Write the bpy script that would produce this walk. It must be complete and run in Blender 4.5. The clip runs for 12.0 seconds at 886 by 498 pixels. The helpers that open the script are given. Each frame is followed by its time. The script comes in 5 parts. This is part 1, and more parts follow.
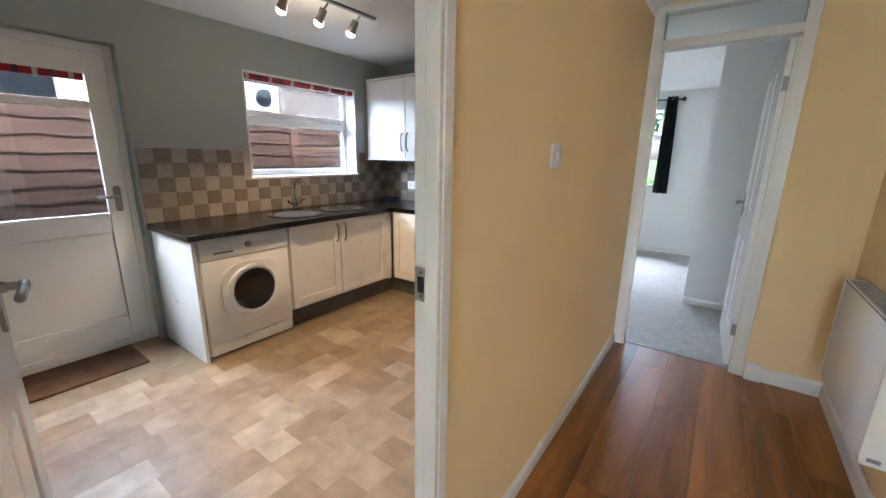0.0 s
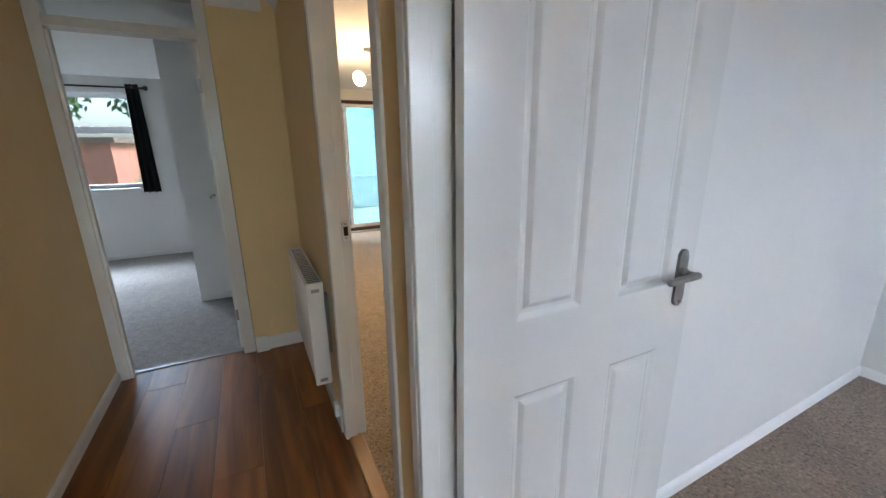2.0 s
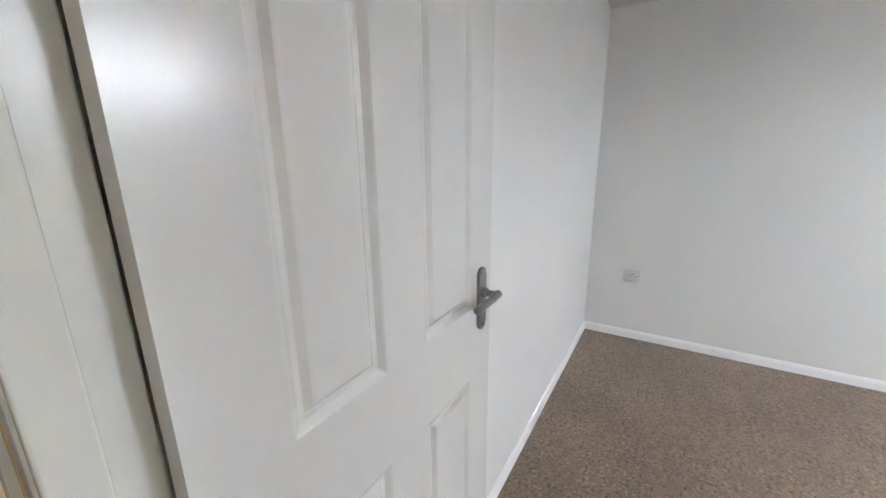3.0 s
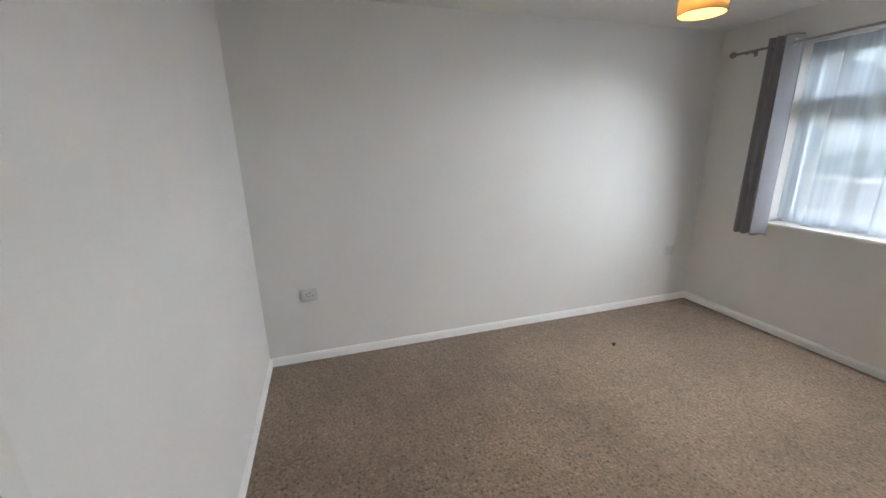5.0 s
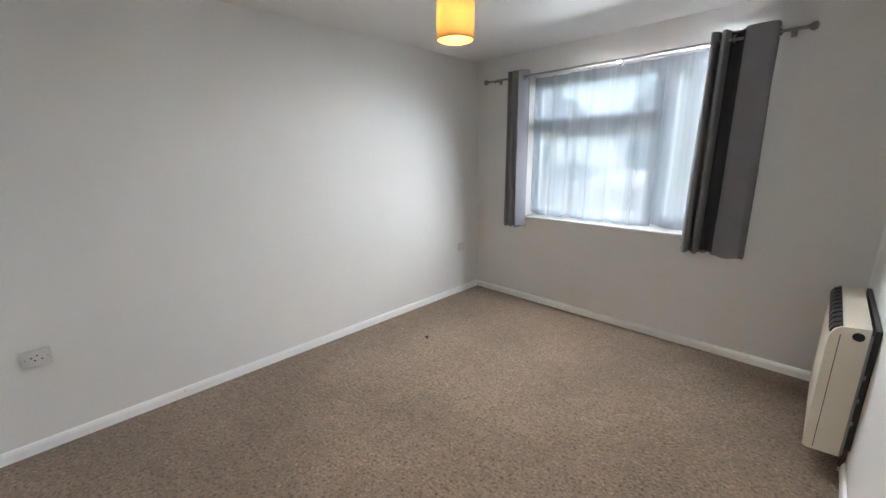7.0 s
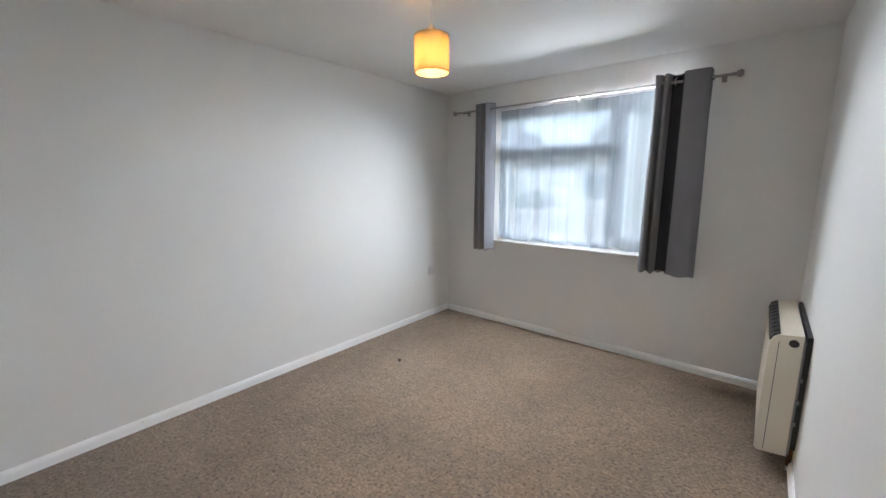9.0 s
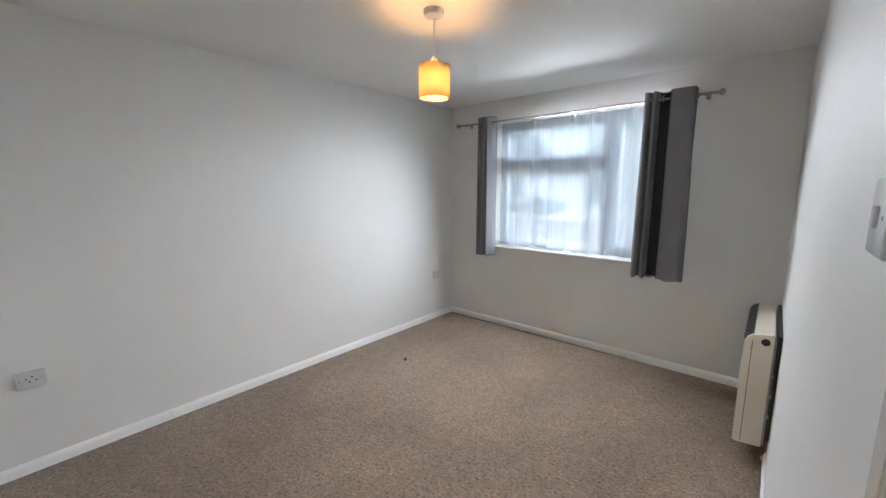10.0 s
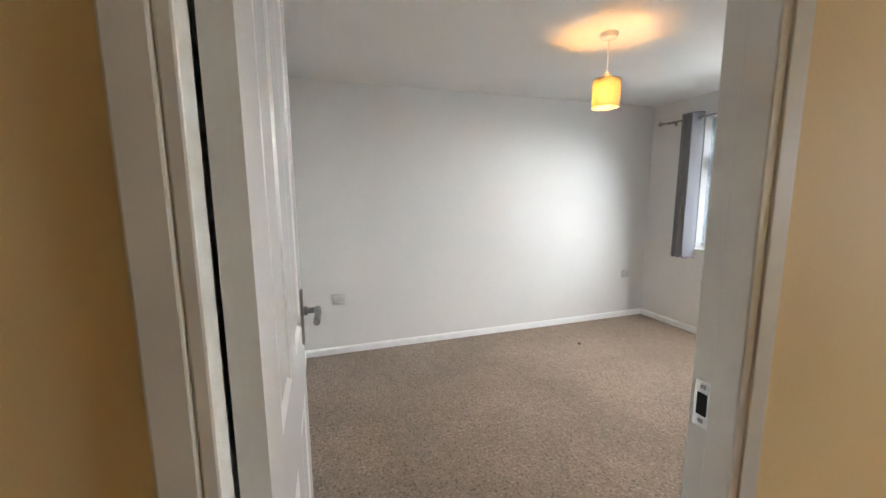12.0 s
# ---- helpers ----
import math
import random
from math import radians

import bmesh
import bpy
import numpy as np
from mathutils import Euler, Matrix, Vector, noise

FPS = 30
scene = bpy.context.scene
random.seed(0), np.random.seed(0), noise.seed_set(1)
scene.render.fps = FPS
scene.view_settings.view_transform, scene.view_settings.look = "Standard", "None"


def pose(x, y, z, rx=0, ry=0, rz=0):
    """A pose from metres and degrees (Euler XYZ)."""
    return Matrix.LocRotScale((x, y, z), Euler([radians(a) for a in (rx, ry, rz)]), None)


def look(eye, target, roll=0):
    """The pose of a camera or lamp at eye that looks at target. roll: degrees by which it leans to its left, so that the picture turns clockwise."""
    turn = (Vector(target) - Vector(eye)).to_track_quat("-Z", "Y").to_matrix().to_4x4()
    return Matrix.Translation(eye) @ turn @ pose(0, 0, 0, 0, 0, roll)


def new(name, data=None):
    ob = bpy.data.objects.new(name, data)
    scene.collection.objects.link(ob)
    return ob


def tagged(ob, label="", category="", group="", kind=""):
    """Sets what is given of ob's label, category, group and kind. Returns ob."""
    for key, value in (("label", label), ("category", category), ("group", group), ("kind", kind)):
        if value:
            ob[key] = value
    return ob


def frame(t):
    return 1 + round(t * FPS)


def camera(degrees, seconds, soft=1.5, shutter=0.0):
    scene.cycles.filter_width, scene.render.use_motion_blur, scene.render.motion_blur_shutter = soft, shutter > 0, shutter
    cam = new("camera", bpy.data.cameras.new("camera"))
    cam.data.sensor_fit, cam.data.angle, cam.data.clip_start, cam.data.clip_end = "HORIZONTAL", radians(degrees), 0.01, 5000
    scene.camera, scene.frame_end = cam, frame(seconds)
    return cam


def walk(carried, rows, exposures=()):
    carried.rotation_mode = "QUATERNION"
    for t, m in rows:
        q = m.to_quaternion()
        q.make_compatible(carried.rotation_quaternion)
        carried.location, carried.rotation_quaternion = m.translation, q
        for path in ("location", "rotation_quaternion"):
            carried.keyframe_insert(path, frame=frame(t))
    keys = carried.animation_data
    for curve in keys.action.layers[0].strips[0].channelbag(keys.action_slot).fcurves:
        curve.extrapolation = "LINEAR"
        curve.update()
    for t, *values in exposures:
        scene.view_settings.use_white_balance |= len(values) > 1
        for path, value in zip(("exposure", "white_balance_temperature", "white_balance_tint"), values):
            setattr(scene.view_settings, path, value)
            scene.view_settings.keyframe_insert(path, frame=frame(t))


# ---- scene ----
cam = camera(98.1, 12.0)
PATH = [
    (0, (0.116, -0.003, 1.331), (-1.02, 1.575, 0.86), 1.0),
    (0.5, (0.261, -0.053, 1.349), (-0.369, 1.783, 0.866), 0.6),
    (1, (0.367, -0.036, 1.359), (0.215, 1.895, 0.861), -0.1),
    (1.5, (0.418, 0.04, 1.35), (0.762, 1.944, 0.843), -0.7),
    (2, (0.477, 0.108, 1.386), (1.344, 1.835, 0.87), -0.8),
    (2.5, (0.592, 0.230, 1.421), (1.878, 1.590, 0.8785), -0.35),
    (3, (0.7020, 0.3401, 1.3889), (2.2800, 1.2844, 0.9101), -0.70),
    (4.8, (1.0839, 0.3591, 1.4468), (2.8623, -0.0712, 0.9348), -1.30),
    (5, (1.1096, 0.3648, 1.4421), (2.8623, -0.1681, 0.9395), -1.20),
    (5.5, (1.1552, 0.3154, 1.4383), (2.8234, -0.4427, 0.9357), -1.10),
    (6, (1.1457, 0.3249, 1.4241), (2.6628, -0.7077, 0.9338), -1.10),
    (6.5, (1.1239, 0.3164, 1.4183), (2.5137, -0.8882, 0.9395), -1.10),
    (7, (1.0992, 0.3249, 1.4088), (2.4016, -0.9804, 0.9509), -0.90),
    (9, (1.085, 0.410, 1.383), (2.345, -1.104, 1.040), -0.1),
    (9.5, (1.006, 0.481, 1.386), (2.266, -1.037, 1.068), -0.1),
    (10, (0.944, 0.540, 1.424), (2.230, -0.954, 1.106), -0.2),
    (10.2, (0.899, 0.551, 1.419), (2.228, -0.908, 1.104), -0.4),
    (10.5, (0.7956, 0.5164, 1.4246), (2.2091, -0.8631, 1.1098), -0.64),
    (11, (0.6312, 0.5373, 1.4094), (2.1769, -0.6942, 1.1022), -0.68),
    (11.5, (0.4915, 0.5928, 1.4062), (2.1936, -0.4115, 1.0992), -0.47),
    (12, (0.3736, 0.6841, 1.3763), (2.2514, 0.0602, 1.0855), -0.40),
]
EXPOSURES = [(0, 5.62, 5850, 10), (0.7, 5.1, 5850, 10), (1.2, 4.7, 5450, 10), (1.5, 4.65, 5550, 10), (2.0, 4.5, 5950, 10), (3.2, 4.65, 6600, 10), (5.0, 4.22, 6850, 10), (7.0, 4.33, 6850, 10), (9.5, 4.35, 6600, 10), (11.0, 4.3, 6800, 10), (11.6, 4.35, 7000, 10), (12, 4.68, 7000, 10)]
walk(cam, [(t, look(eye, target, roll)) for t, eye, target, roll in PATH], EXPOSURES)

# ---- world, sun and lamps ----
SUN_ELEVATION, SUN_TURN = radians(52), radians(80)
world = bpy.data.worlds.new("sky")
scene.world = world
world.use_nodes = True
wn = world.node_tree.nodes
sky = wn.new("ShaderNodeTexSky")
sky.sky_type, sky.sun_disc = "NISHITA", False
sky.sun_elevation, sky.sun_rotation = SUN_ELEVATION, SUN_TURN
sky.air_density, sky.dust_density = 1.0, 4.0
wn["Background"].inputs["Strength"].default_value = 0.15
world.node_tree.links.new(sky.outputs["Color"], wn["Background"].inputs["Color"])


def lamp(name, kind, energy, colour, m, size=0.1, label=""):
    data = bpy.data.lights.new(name, kind)
    data.energy, data.color = energy, colour
    if kind == "SUN":
        data.angle = size
    elif kind == "AREA":
        data.size = size
    else:
        data.shadow_soft_size = size
    ob = new(name, data)
    ob.matrix_world = m
    return ob


sun_dir = Vector((math.sin(SUN_TURN) * math.cos(SUN_ELEVATION), math.cos(SUN_TURN) * math.cos(SUN_ELEVATION), math.sin(SUN_ELEVATION)))
lamp("sun", "SUN", 2.0, (1, 0.95, 0.88), look(sun_dir * 40, (0, 0, 0)), radians(14))
# area lamps added just outside each opening, standing in for the bright overcast sky
DAY = (0.805, 0.885, 1.0)


def sky_light(name, energy, eye, target, wide, high, spread=180):
    ob = lamp(name, "AREA", energy, DAY, look(eye, target))
    ob.data.spread = radians(spread)
    ob.data.shape, ob.data.size, ob.data.size_y = "RECTANGLE", wide, high


sky_light("sky_over_bedroom_window", 25, (2.0, -6.8, 4.5), (2.35, -2.9, 1.3), 7.0, 2.2)
sky_light("sky_beside_bedroom_window", 23, (-0.9, -5.4, 2.1), (2.3, -2.9, 1.45), 3.4, 3.2)
sky_light("sky_beside_bedroom_window", 25, (8.2, -6.2, 2.3), (2.3, -2.9, 1.45), 3.6, 3.2)
sky_light("sky_over_back_door", 21, (-4.2, 0.45, 2.5), (-3.1, 0.5, 1.2), 2.2, 1.6)
sky_light("sky_over_kitchen_window", 6, (-4.25, 2.2, 2.95), (-3.1, 2.2, 1.4), 1.8, 1.1)
sky_light("sky_over_back_window", 40, (-1.4, 8.0, 3.1), (-1.4, 6.5, 1.5), 2.6, 1.2)
sky_light("sky_over_patio", 8, (1.95, 8.3, 3.4), (1.95, 6.5, 1.2), 2.8, 1.4)
sky_light("sky_over_front_door", 0.8, (0.25, -3.42, 1.6), (0.22, -3.0, 1.55), 0.95, 1.0, 66)
# strip lamp added in the bedroom window's opening, under its head, in place of daylight
sky_light("daylight_stand_in_bedroom", 2.35, (2.14, -2.772, 2.034), (2.14, -1.77, 1.2), 1.08, 0.04, 130)
for gx in (1.53, 1.75):
    lamp("living_bulb", "POINT", 1.5, (1.0, 0.65, 0.35), pose(gx, 3.85, 1.90), 0.04)
for sy in (1.4, 1.65, 1.9):
    spot = lamp("kitchen_bulb", "SPOT", 0.85, (1.0, 0.66, 0.36), look((-2.09, sy, 2.05), (-2.0, sy + 0.05, 0.0)), 0.02)
    spot.data.spot_size, spot.data.spot_blend = radians(115), 0.7


# ---- materials ----
def material(name, colour, rough=0.6, metal=0.0, vary=0.06, scale=6.0, bump=0.0, bump_scale=120.0, second=None, spec=0.5, random=0.0, stretch=(1, 1, 1), coat=0.0, fine=0.0):
    """A paint, plastic, metal or cloth: two scales of tone, fine relief, a little change from piece to piece."""
    m = bpy.data.materials.new(name)
    m.use_nodes = True
    nt = m.node_tree
    n, l = nt.nodes, nt.links
    p = n["Principled BSDF"]
    p.inputs["Roughness"].default_value, p.inputs["Metallic"].default_value = rough, metal
    p.inputs["Specular IOR Level"].default_value = spec
    p.inputs["Coat Weight"].default_value = coat
    co = n.new("ShaderNodeTexCoord")
    mp = n.new("ShaderNodeMapping")
    mp.inputs["Scale"].default_value = stretch
    l.new(co.outputs["Object"], mp.inputs["Vector"])
    t1 = n.new("ShaderNodeTexNoise")
    t1.inputs["Scale"].default_value, t1.inputs["Detail"].default_value = scale, 6
    l.new(mp.outputs["Vector"], t1.inputs["Vector"])
    t2 = n.new("ShaderNodeTexNoise")
    t2.inputs["Scale"].default_value, t2.inputs["Detail"].default_value = bump_scale, 3
    l.new(mp.outputs["Vector"], t2.inputs["Vector"])
    ramp = n.new("ShaderNodeMapRange")
    ramp.inputs["From Min"].default_value, ramp.inputs["From Max"].default_value = 0.3, 0.7
    l.new(t1.outputs["Fac"], ramp.inputs["Value"])
    mix = n.new("ShaderNodeMix")
    mix.data_type = "RGBA"
    lo = second or tuple(c * (1 - vary) for c in colour)
    mix.inputs["A"].default_value, mix.inputs["B"].default_value = (*lo, 1), (*colour, 1)
    l.new(ramp.outputs["Result"], mix.inputs["Factor"])
    out = mix.outputs["Result"]
    hsv = n.new("ShaderNodeHueSaturation")
    l.new(out, hsv.inputs["Color"])
    add = n.new("ShaderNodeMath")
    add.operation = "MULTIPLY_ADD"
    add.inputs[1].default_value, add.inputs[2].default_value = 2 * fine, 1 - fine
    l.new(t2.outputs["Fac"], add.inputs[0])
    val = add.outputs[0]
    if random:
        info = n.new("ShaderNodeObjectInfo")
        r = n.new("ShaderNodeMath")
        r.operation = "MULTIPLY_ADD"
        r.inputs[1].default_value = 2 * random
        l.new(info.outputs["Random"], r.inputs[0])
        sub = n.new("ShaderNodeMath")
        sub.operation = "SUBTRACT"
        sub.inputs[1].default_value = random
        l.new(val, sub.inputs[0])
        l.new(sub.outputs[0], r.inputs[2])
        val = r.outputs[0]
    l.new(val, hsv.inputs["Value"])
    l.new(hsv.outputs["Color"], p.inputs["Base Color"])
    if bump:
        b = n.new("ShaderNodeBump")
        b.inputs["Strength"].default_value, b.inputs["Distance"].default_value = bump, 0.004
        l.new(t2.outputs["Fac"], b.inputs["Height"])
        l.new(b.outputs["Normal"], p.inputs["Normal"])
    rr = n.new("ShaderNodeMath")
    rr.operation = "MULTIPLY_ADD"
    rr.inputs[1].default_value, rr.inputs[2].default_value = 0.16 * rough, rough * 0.92
    l.new(t1.outputs["Fac"], rr.inputs[0])
    l.new(rr.outputs[0], p.inputs["Roughness"])
    return m


def glowing(name, colour, strength):
    m = bpy.data.materials.new(name)
    m.use_nodes = True
    p = m.node_tree.nodes["Principled BSDF"]
    p.inputs["Base Color"].default_value = (0.9, 0.85, 0.75, 1)
    p.inputs["Emission Color"].default_value = (*colour, 1)
    p.inputs["Emission Strength"].default_value = strength
    return m


def glass_pane(name, tint=(0.95, 0.98, 0.97), rough=0.0):
    m = bpy.data.materials.new(name)
    m.use_nodes = True
    nt = m.node_tree
    n, l = nt.nodes, nt.links
    tr, gl, mix, fr = (n.new("ShaderNode" + k) for k in ("BsdfTransparent", "BsdfGlossy", "MixShader", "Fresnel"))
    tr.inputs["Color"].default_value = (*tint, 1)
    gl.inputs["Roughness"].default_value = rough
    fr.inputs["IOR"].default_value = 1.45
    l.new(fr.outputs[0], mix.inputs[0]), l.new(tr.outputs[0], mix.inputs[1]), l.new(gl.outputs[0], mix.inputs[2])
    l.new(mix.outputs[0], n["Material Output"].inputs["Surface"])
    return m


def sheer(name, colour, clear, trans):
    """Thin woven cloth: some light passes the holes, some scatters through the threads."""
    m = bpy.data.materials.new(name)
    m.use_nodes = True
    nt = m.node_tree
    n, l = nt.nodes, nt.links
    tr, df, tl, m1, m2 = (n.new("ShaderNode" + k) for k in ("BsdfTransparent", "BsdfDiffuse", "BsdfTranslucent", "MixShader", "MixShader"))
    df.inputs["Color"].default_value = tl.inputs["Color"].default_value = (*colour, 1)
    m1.inputs[0].default_value, m2.inputs[0].default_value = trans, 1 - clear
    noise_t, mr = n.new("ShaderNodeTexNoise"), n.new("ShaderNodeMapRange")
    co = n.new("ShaderNodeTexCoord")
    mp = n.new("ShaderNodeMapping")
    mp.inputs["Scale"].default_value = (34, 1, 0.5)
    l.new(co.outputs["Object"], mp.inputs["Vector"]), l.new(mp.outputs[0], noise_t.inputs["Vector"])
    noise_t.inputs["Scale"].default_value = 1.0
    mr.inputs["To Min"].default_value, mr.inputs["To Max"].default_value = 1 - clear - 0.12, 1 - clear + 0.12
    l.new(noise_t.outputs["Fac"], mr.inputs["Value"]), l.new(mr.outputs[0], m2.inputs[0])
    l.new(df.outputs[0], m1.inputs[1]), l.new(tl.outputs[0], m1.inputs[2])
    l.new(tr.outputs[0], m2.inputs[1]), l.new(m1.outputs[0], m2.inputs[2])
    l.new(m2.outputs[0], n["Material Output"].inputs["Surface"])
    return m


def carpet(name, light, dark, patch):
    """Twist-pile carpet: flecks of two tones, soft trodden patches, tufted relief."""
    m = bpy.data.materials.new(name)
    m.use_nodes = True
    nt = m.node_tree
    n, l = nt.nodes, nt.links
    p = n["Principled BSDF"]
    p.inputs["Roughness"].default_value = 0.95
    p.inputs["Specular IOR Level"].default_value = 0.1
    p.inputs["Sheen Weight"].default_value = 0.25
    co = n.new("ShaderNodeTexCoord")
    fine, big, mid = (n.new("ShaderNodeTexNoise") for _ in range(3))
    for t, s, d in ((fine, 66, 5), (big, 1.7, 4), (mid, 22, 4)):
        t.inputs["Scale"].default_value, t.inputs["Detail"].default_value = s, d
        l.new(co.outputs["Object"], t.inputs["Vector"])
    fine.inputs["Roughness"].default_value = 0.62
    ramp = n.new("ShaderNodeValToRGB")
    mean = tuple(0.45 * a + 0.55 * b for a, b in zip(dark, light))
    els = ramp.color_ramp.elements
    els.new(0.45), els.new(0.56)
    for e, (at, c) in zip(els, ((0.36, dark), (0.45, mean), (0.54, mean), (0.65, light))):
        e.position, e.color = at, (*c, 1)
    l.new(fine.outputs["Fac"], ramp.inputs["Fac"])
    mr = n.new("ShaderNodeMapRange")
    mr.inputs["From Min"].default_value, mr.inputs["From Max"].default_value = 0.35, 0.65
    mr.inputs["To Min"].default_value, mr.inputs["To Max"].default_value = 1 - patch, 1 + patch * 0.6
    l.new(big.outputs["Fac"], mr.inputs["Value"])
    mr2 = n.new("ShaderNodeMapRange")
    mr2.inputs["From Min"].default_value, mr2.inputs["From Max"].default_value = 0.3, 0.7
    mr2.inputs["To Min"].default_value, mr2.inputs["To Max"].default_value = 0.86, 1.14
    l.new(mid.outputs["Fac"], mr2.inputs["Value"])
    mul = n.new("ShaderNodeMath")
    mul.operation = "MULTIPLY"
    l.new(mr.outputs[0], mul.inputs[0]), l.new(mr2.outputs[0], mul.inputs[1])
    hsv = n.new("ShaderNodeHueSaturation")
    l.new(ramp.outputs["Color"], hsv.inputs["Color"]), l.new(mul.outputs[0], hsv.inputs["Value"])
    l.new(hsv.outputs["Color"], p.inputs["Base Color"])
    b = n.new("ShaderNodeBump")
    b.inputs["Strength"].default_value, b.inputs["Distance"].default_value = 0.9, 0.008
    l.new(fine.outputs["Fac"], b.inputs["Height"]), l.new(b.outputs["Normal"], p.inputs["Normal"])
    return m


def wood(name, dark, light, rough=0.35, along="y", random=0.12, grain=28.0, coat=0.0):
    """Boards with stretched grain and rings."""
    m = bpy.data.materials.new(name)
    m.use_nodes = True
    nt = m.node_tree
    n, l = nt.nodes, nt.links
    p = n["Principled BSDF"]
    p.inputs["Roughness"].default_value, p.inputs["Coat Weight"].default_value = rough, coat
    co, info, mp, off = n.new("ShaderNodeTexCoord"), n.new("ShaderNodeObjectInfo"), n.new("ShaderNodeMapping"), n.new("ShaderNodeVectorMath")
    mp.inputs["Scale"].default_value = {"x": (0.09, 1, 1), "y": (1, 0.09, 1), "z": (1, 1, 0.09)}[along]
    off.operation = "MULTIPLY_ADD"
    off.inputs[1].default_value = (37, 19, 11)
    l.new(info.outputs["Random"], off.inputs[0]), l.new(co.outputs["Object"], off.inputs[2])
    l.new(off.outputs[0], mp.inputs["Vector"])
    g, w = n.new("ShaderNodeTexNoise"), n.new("ShaderNodeTexNoise")
    g.inputs["Scale"].default_value, g.inputs["Detail"].default_value, g.inputs["Distortion"].default_value = grain, 8, 0.8
    w.inputs["Scale"].default_value, w.inputs["Detail"].default_value = grain * 0.18, 3
    l.new(mp.outputs[0], g.inputs["Vector"]), l.new(mp.outputs[0], w.inputs["Vector"])
    add = n.new("ShaderNodeMath")
    add.operation = "MULTIPLY_ADD"
    add.inputs[1].default_value = 0.55
    l.new(g.outputs["Fac"], add.inputs[0])
    half = n.new("ShaderNodeMath")
    half.operation = "MULTIPLY"
    half.inputs[1].default_value = 0.45
    l.new(w.outputs["Fac"], half.inputs[0]), l.new(half.outputs[0], add.inputs[2])
    ramp = n.new("ShaderNodeValToRGB")
    ramp.color_ramp.elements[0].position, ramp.color_ramp.elements[0].color = 0.36, (*dark, 1)
    ramp.color_ramp.elements[1].position, ramp.color_ramp.elements[1].color = 0.64, (*light, 1)
    l.new(add.outputs[0], ramp.inputs["Fac"])
    hsv, r = n.new("ShaderNodeHueSaturation"), n.new("ShaderNodeMath")
    r.operation = "MULTIPLY_ADD"
    r.inputs[1].default_value, r.inputs[2].default_value = 2 * random, 1 - random
    l.new(info.outputs["Random"], r.inputs[0]), l.new(r.outputs[0], hsv.inputs["Value"])
    l.new(ramp.outputs["Color"], hsv.inputs["Color"]), l.new(hsv.outputs["Color"], p.inputs["Base Color"])
    b = n.new("ShaderNodeBump")
    b.inputs["Strength"].default_value, b.inputs["Distance"].default_value = 0.15, 0.002
    l.new(g.outputs["Fac"], b.inputs["Height"]), l.new(b.outputs["Normal"], p.inputs["Normal"])
    return m


def pieces(name, colours, rough=0.5, mottled=0.25, scale=22.0, island=False, bump=0.1):
    """Tiles or bricks that take one of several tones each, mottled."""
    m = bpy.data.materials.new(name)
    m.use_nodes = True
    nt = m.node_tree
    n, l = nt.nodes, nt.links
    p = n["Principled BSDF"]
    p.inputs["Roughness"].default_value = rough
    if island:
        rnd = n.new("ShaderNodeNewGeometry").outputs["Random Per Island"]
    else:
        rnd = n.new("ShaderNodeObjectInfo").outputs["Random"]
    ramp = n.new("ShaderNodeValToRGB")
    ramp.color_ramp.interpolation = "CONSTANT"
    els = ramp.color_ramp.elements
    while len(els) < len(colours):
        els.new(0.5)
    for i, c in enumerate(colours):
        els[i].position, els[i].color = i / len(colours), (*c, 1)
    l.new(rnd, ramp.inputs["Fac"])
    co, t = n.new("ShaderNodeTexCoord"), n.new("ShaderNodeTexNoise")
    t.inputs["Scale"].default_value, t.inputs["Detail"].default_value = scale, 5
    off = n.new("ShaderNodeVectorMath")
    off.operation = "MULTIPLY_ADD"
    off.inputs[1].default_value = (23, 31, 7)
    l.new(rnd, off.inputs[0]), l.new(co.outputs["Object"], off.inputs[2]), l.new(off.outputs[0], t.inputs["Vector"])
    mr = n.new("ShaderNodeMapRange")
    mr.inputs["From Min"].default_value, mr.inputs["From Max"].default_value = 0.3, 0.7
    mr.inputs["To Min"].default_value, mr.inputs["To Max"].default_value = 1 - mottled, 1 + mottled
    l.new(t.outputs["Fac"], mr.inputs["Value"])
    hsv = n.new("ShaderNodeHueSaturation")
    l.new(ramp.outputs["Color"], hsv.inputs["Color"]), l.new(mr.outputs[0], hsv.inputs["Value"])
    l.new(hsv.outputs["Color"], p.inputs["Base Color"])
    b = n.new("ShaderNodeBump")
    b.inputs["Strength"].default_value, b.inputs["Distance"].default_value = bump, 0.003
    l.new(t.outputs["Fac"], b.inputs["Height"]), l.new(b.outputs["Normal"], p.inputs["Normal"])
    return m


CREAM = material("cream_emulsion", (0.81, 0.615, 0.335), 0.72, spec=0.1, vary=0.05, scale=2.5, bump=0.08, bump_scale=90)
WHITE = material("white_emulsion", (0.745, 0.735, 0.71), 0.62, vary=0.04, scale=2.0, bump=0.08, bump_scale=90)
SAGE = material("grey_green_emulsion", (0.335, 0.36, 0.348), 0.6, vary=0.05, scale=2.0, bump=0.08, bump_scale=90)
CEIL = material("ceiling_paint", (0.80, 0.79, 0.77), 0.8, vary=0.04, scale=2.0, bump=0.15, bump_scale=60)
GLOSS = material("white_gloss_paint", (0.77, 0.76, 0.73), 0.235, vary=0.015, scale=5, bump=0.03, bump_scale=18)
TRIM = material("off_white_gloss", (0.74, 0.72, 0.67), 0.25, vary=0.06, scale=7, bump=0.04, bump_scale=40)
SOCKET = material("aged_white_plastic", (0.60, 0.585, 0.56), 0.35, vary=0.05, scale=30)
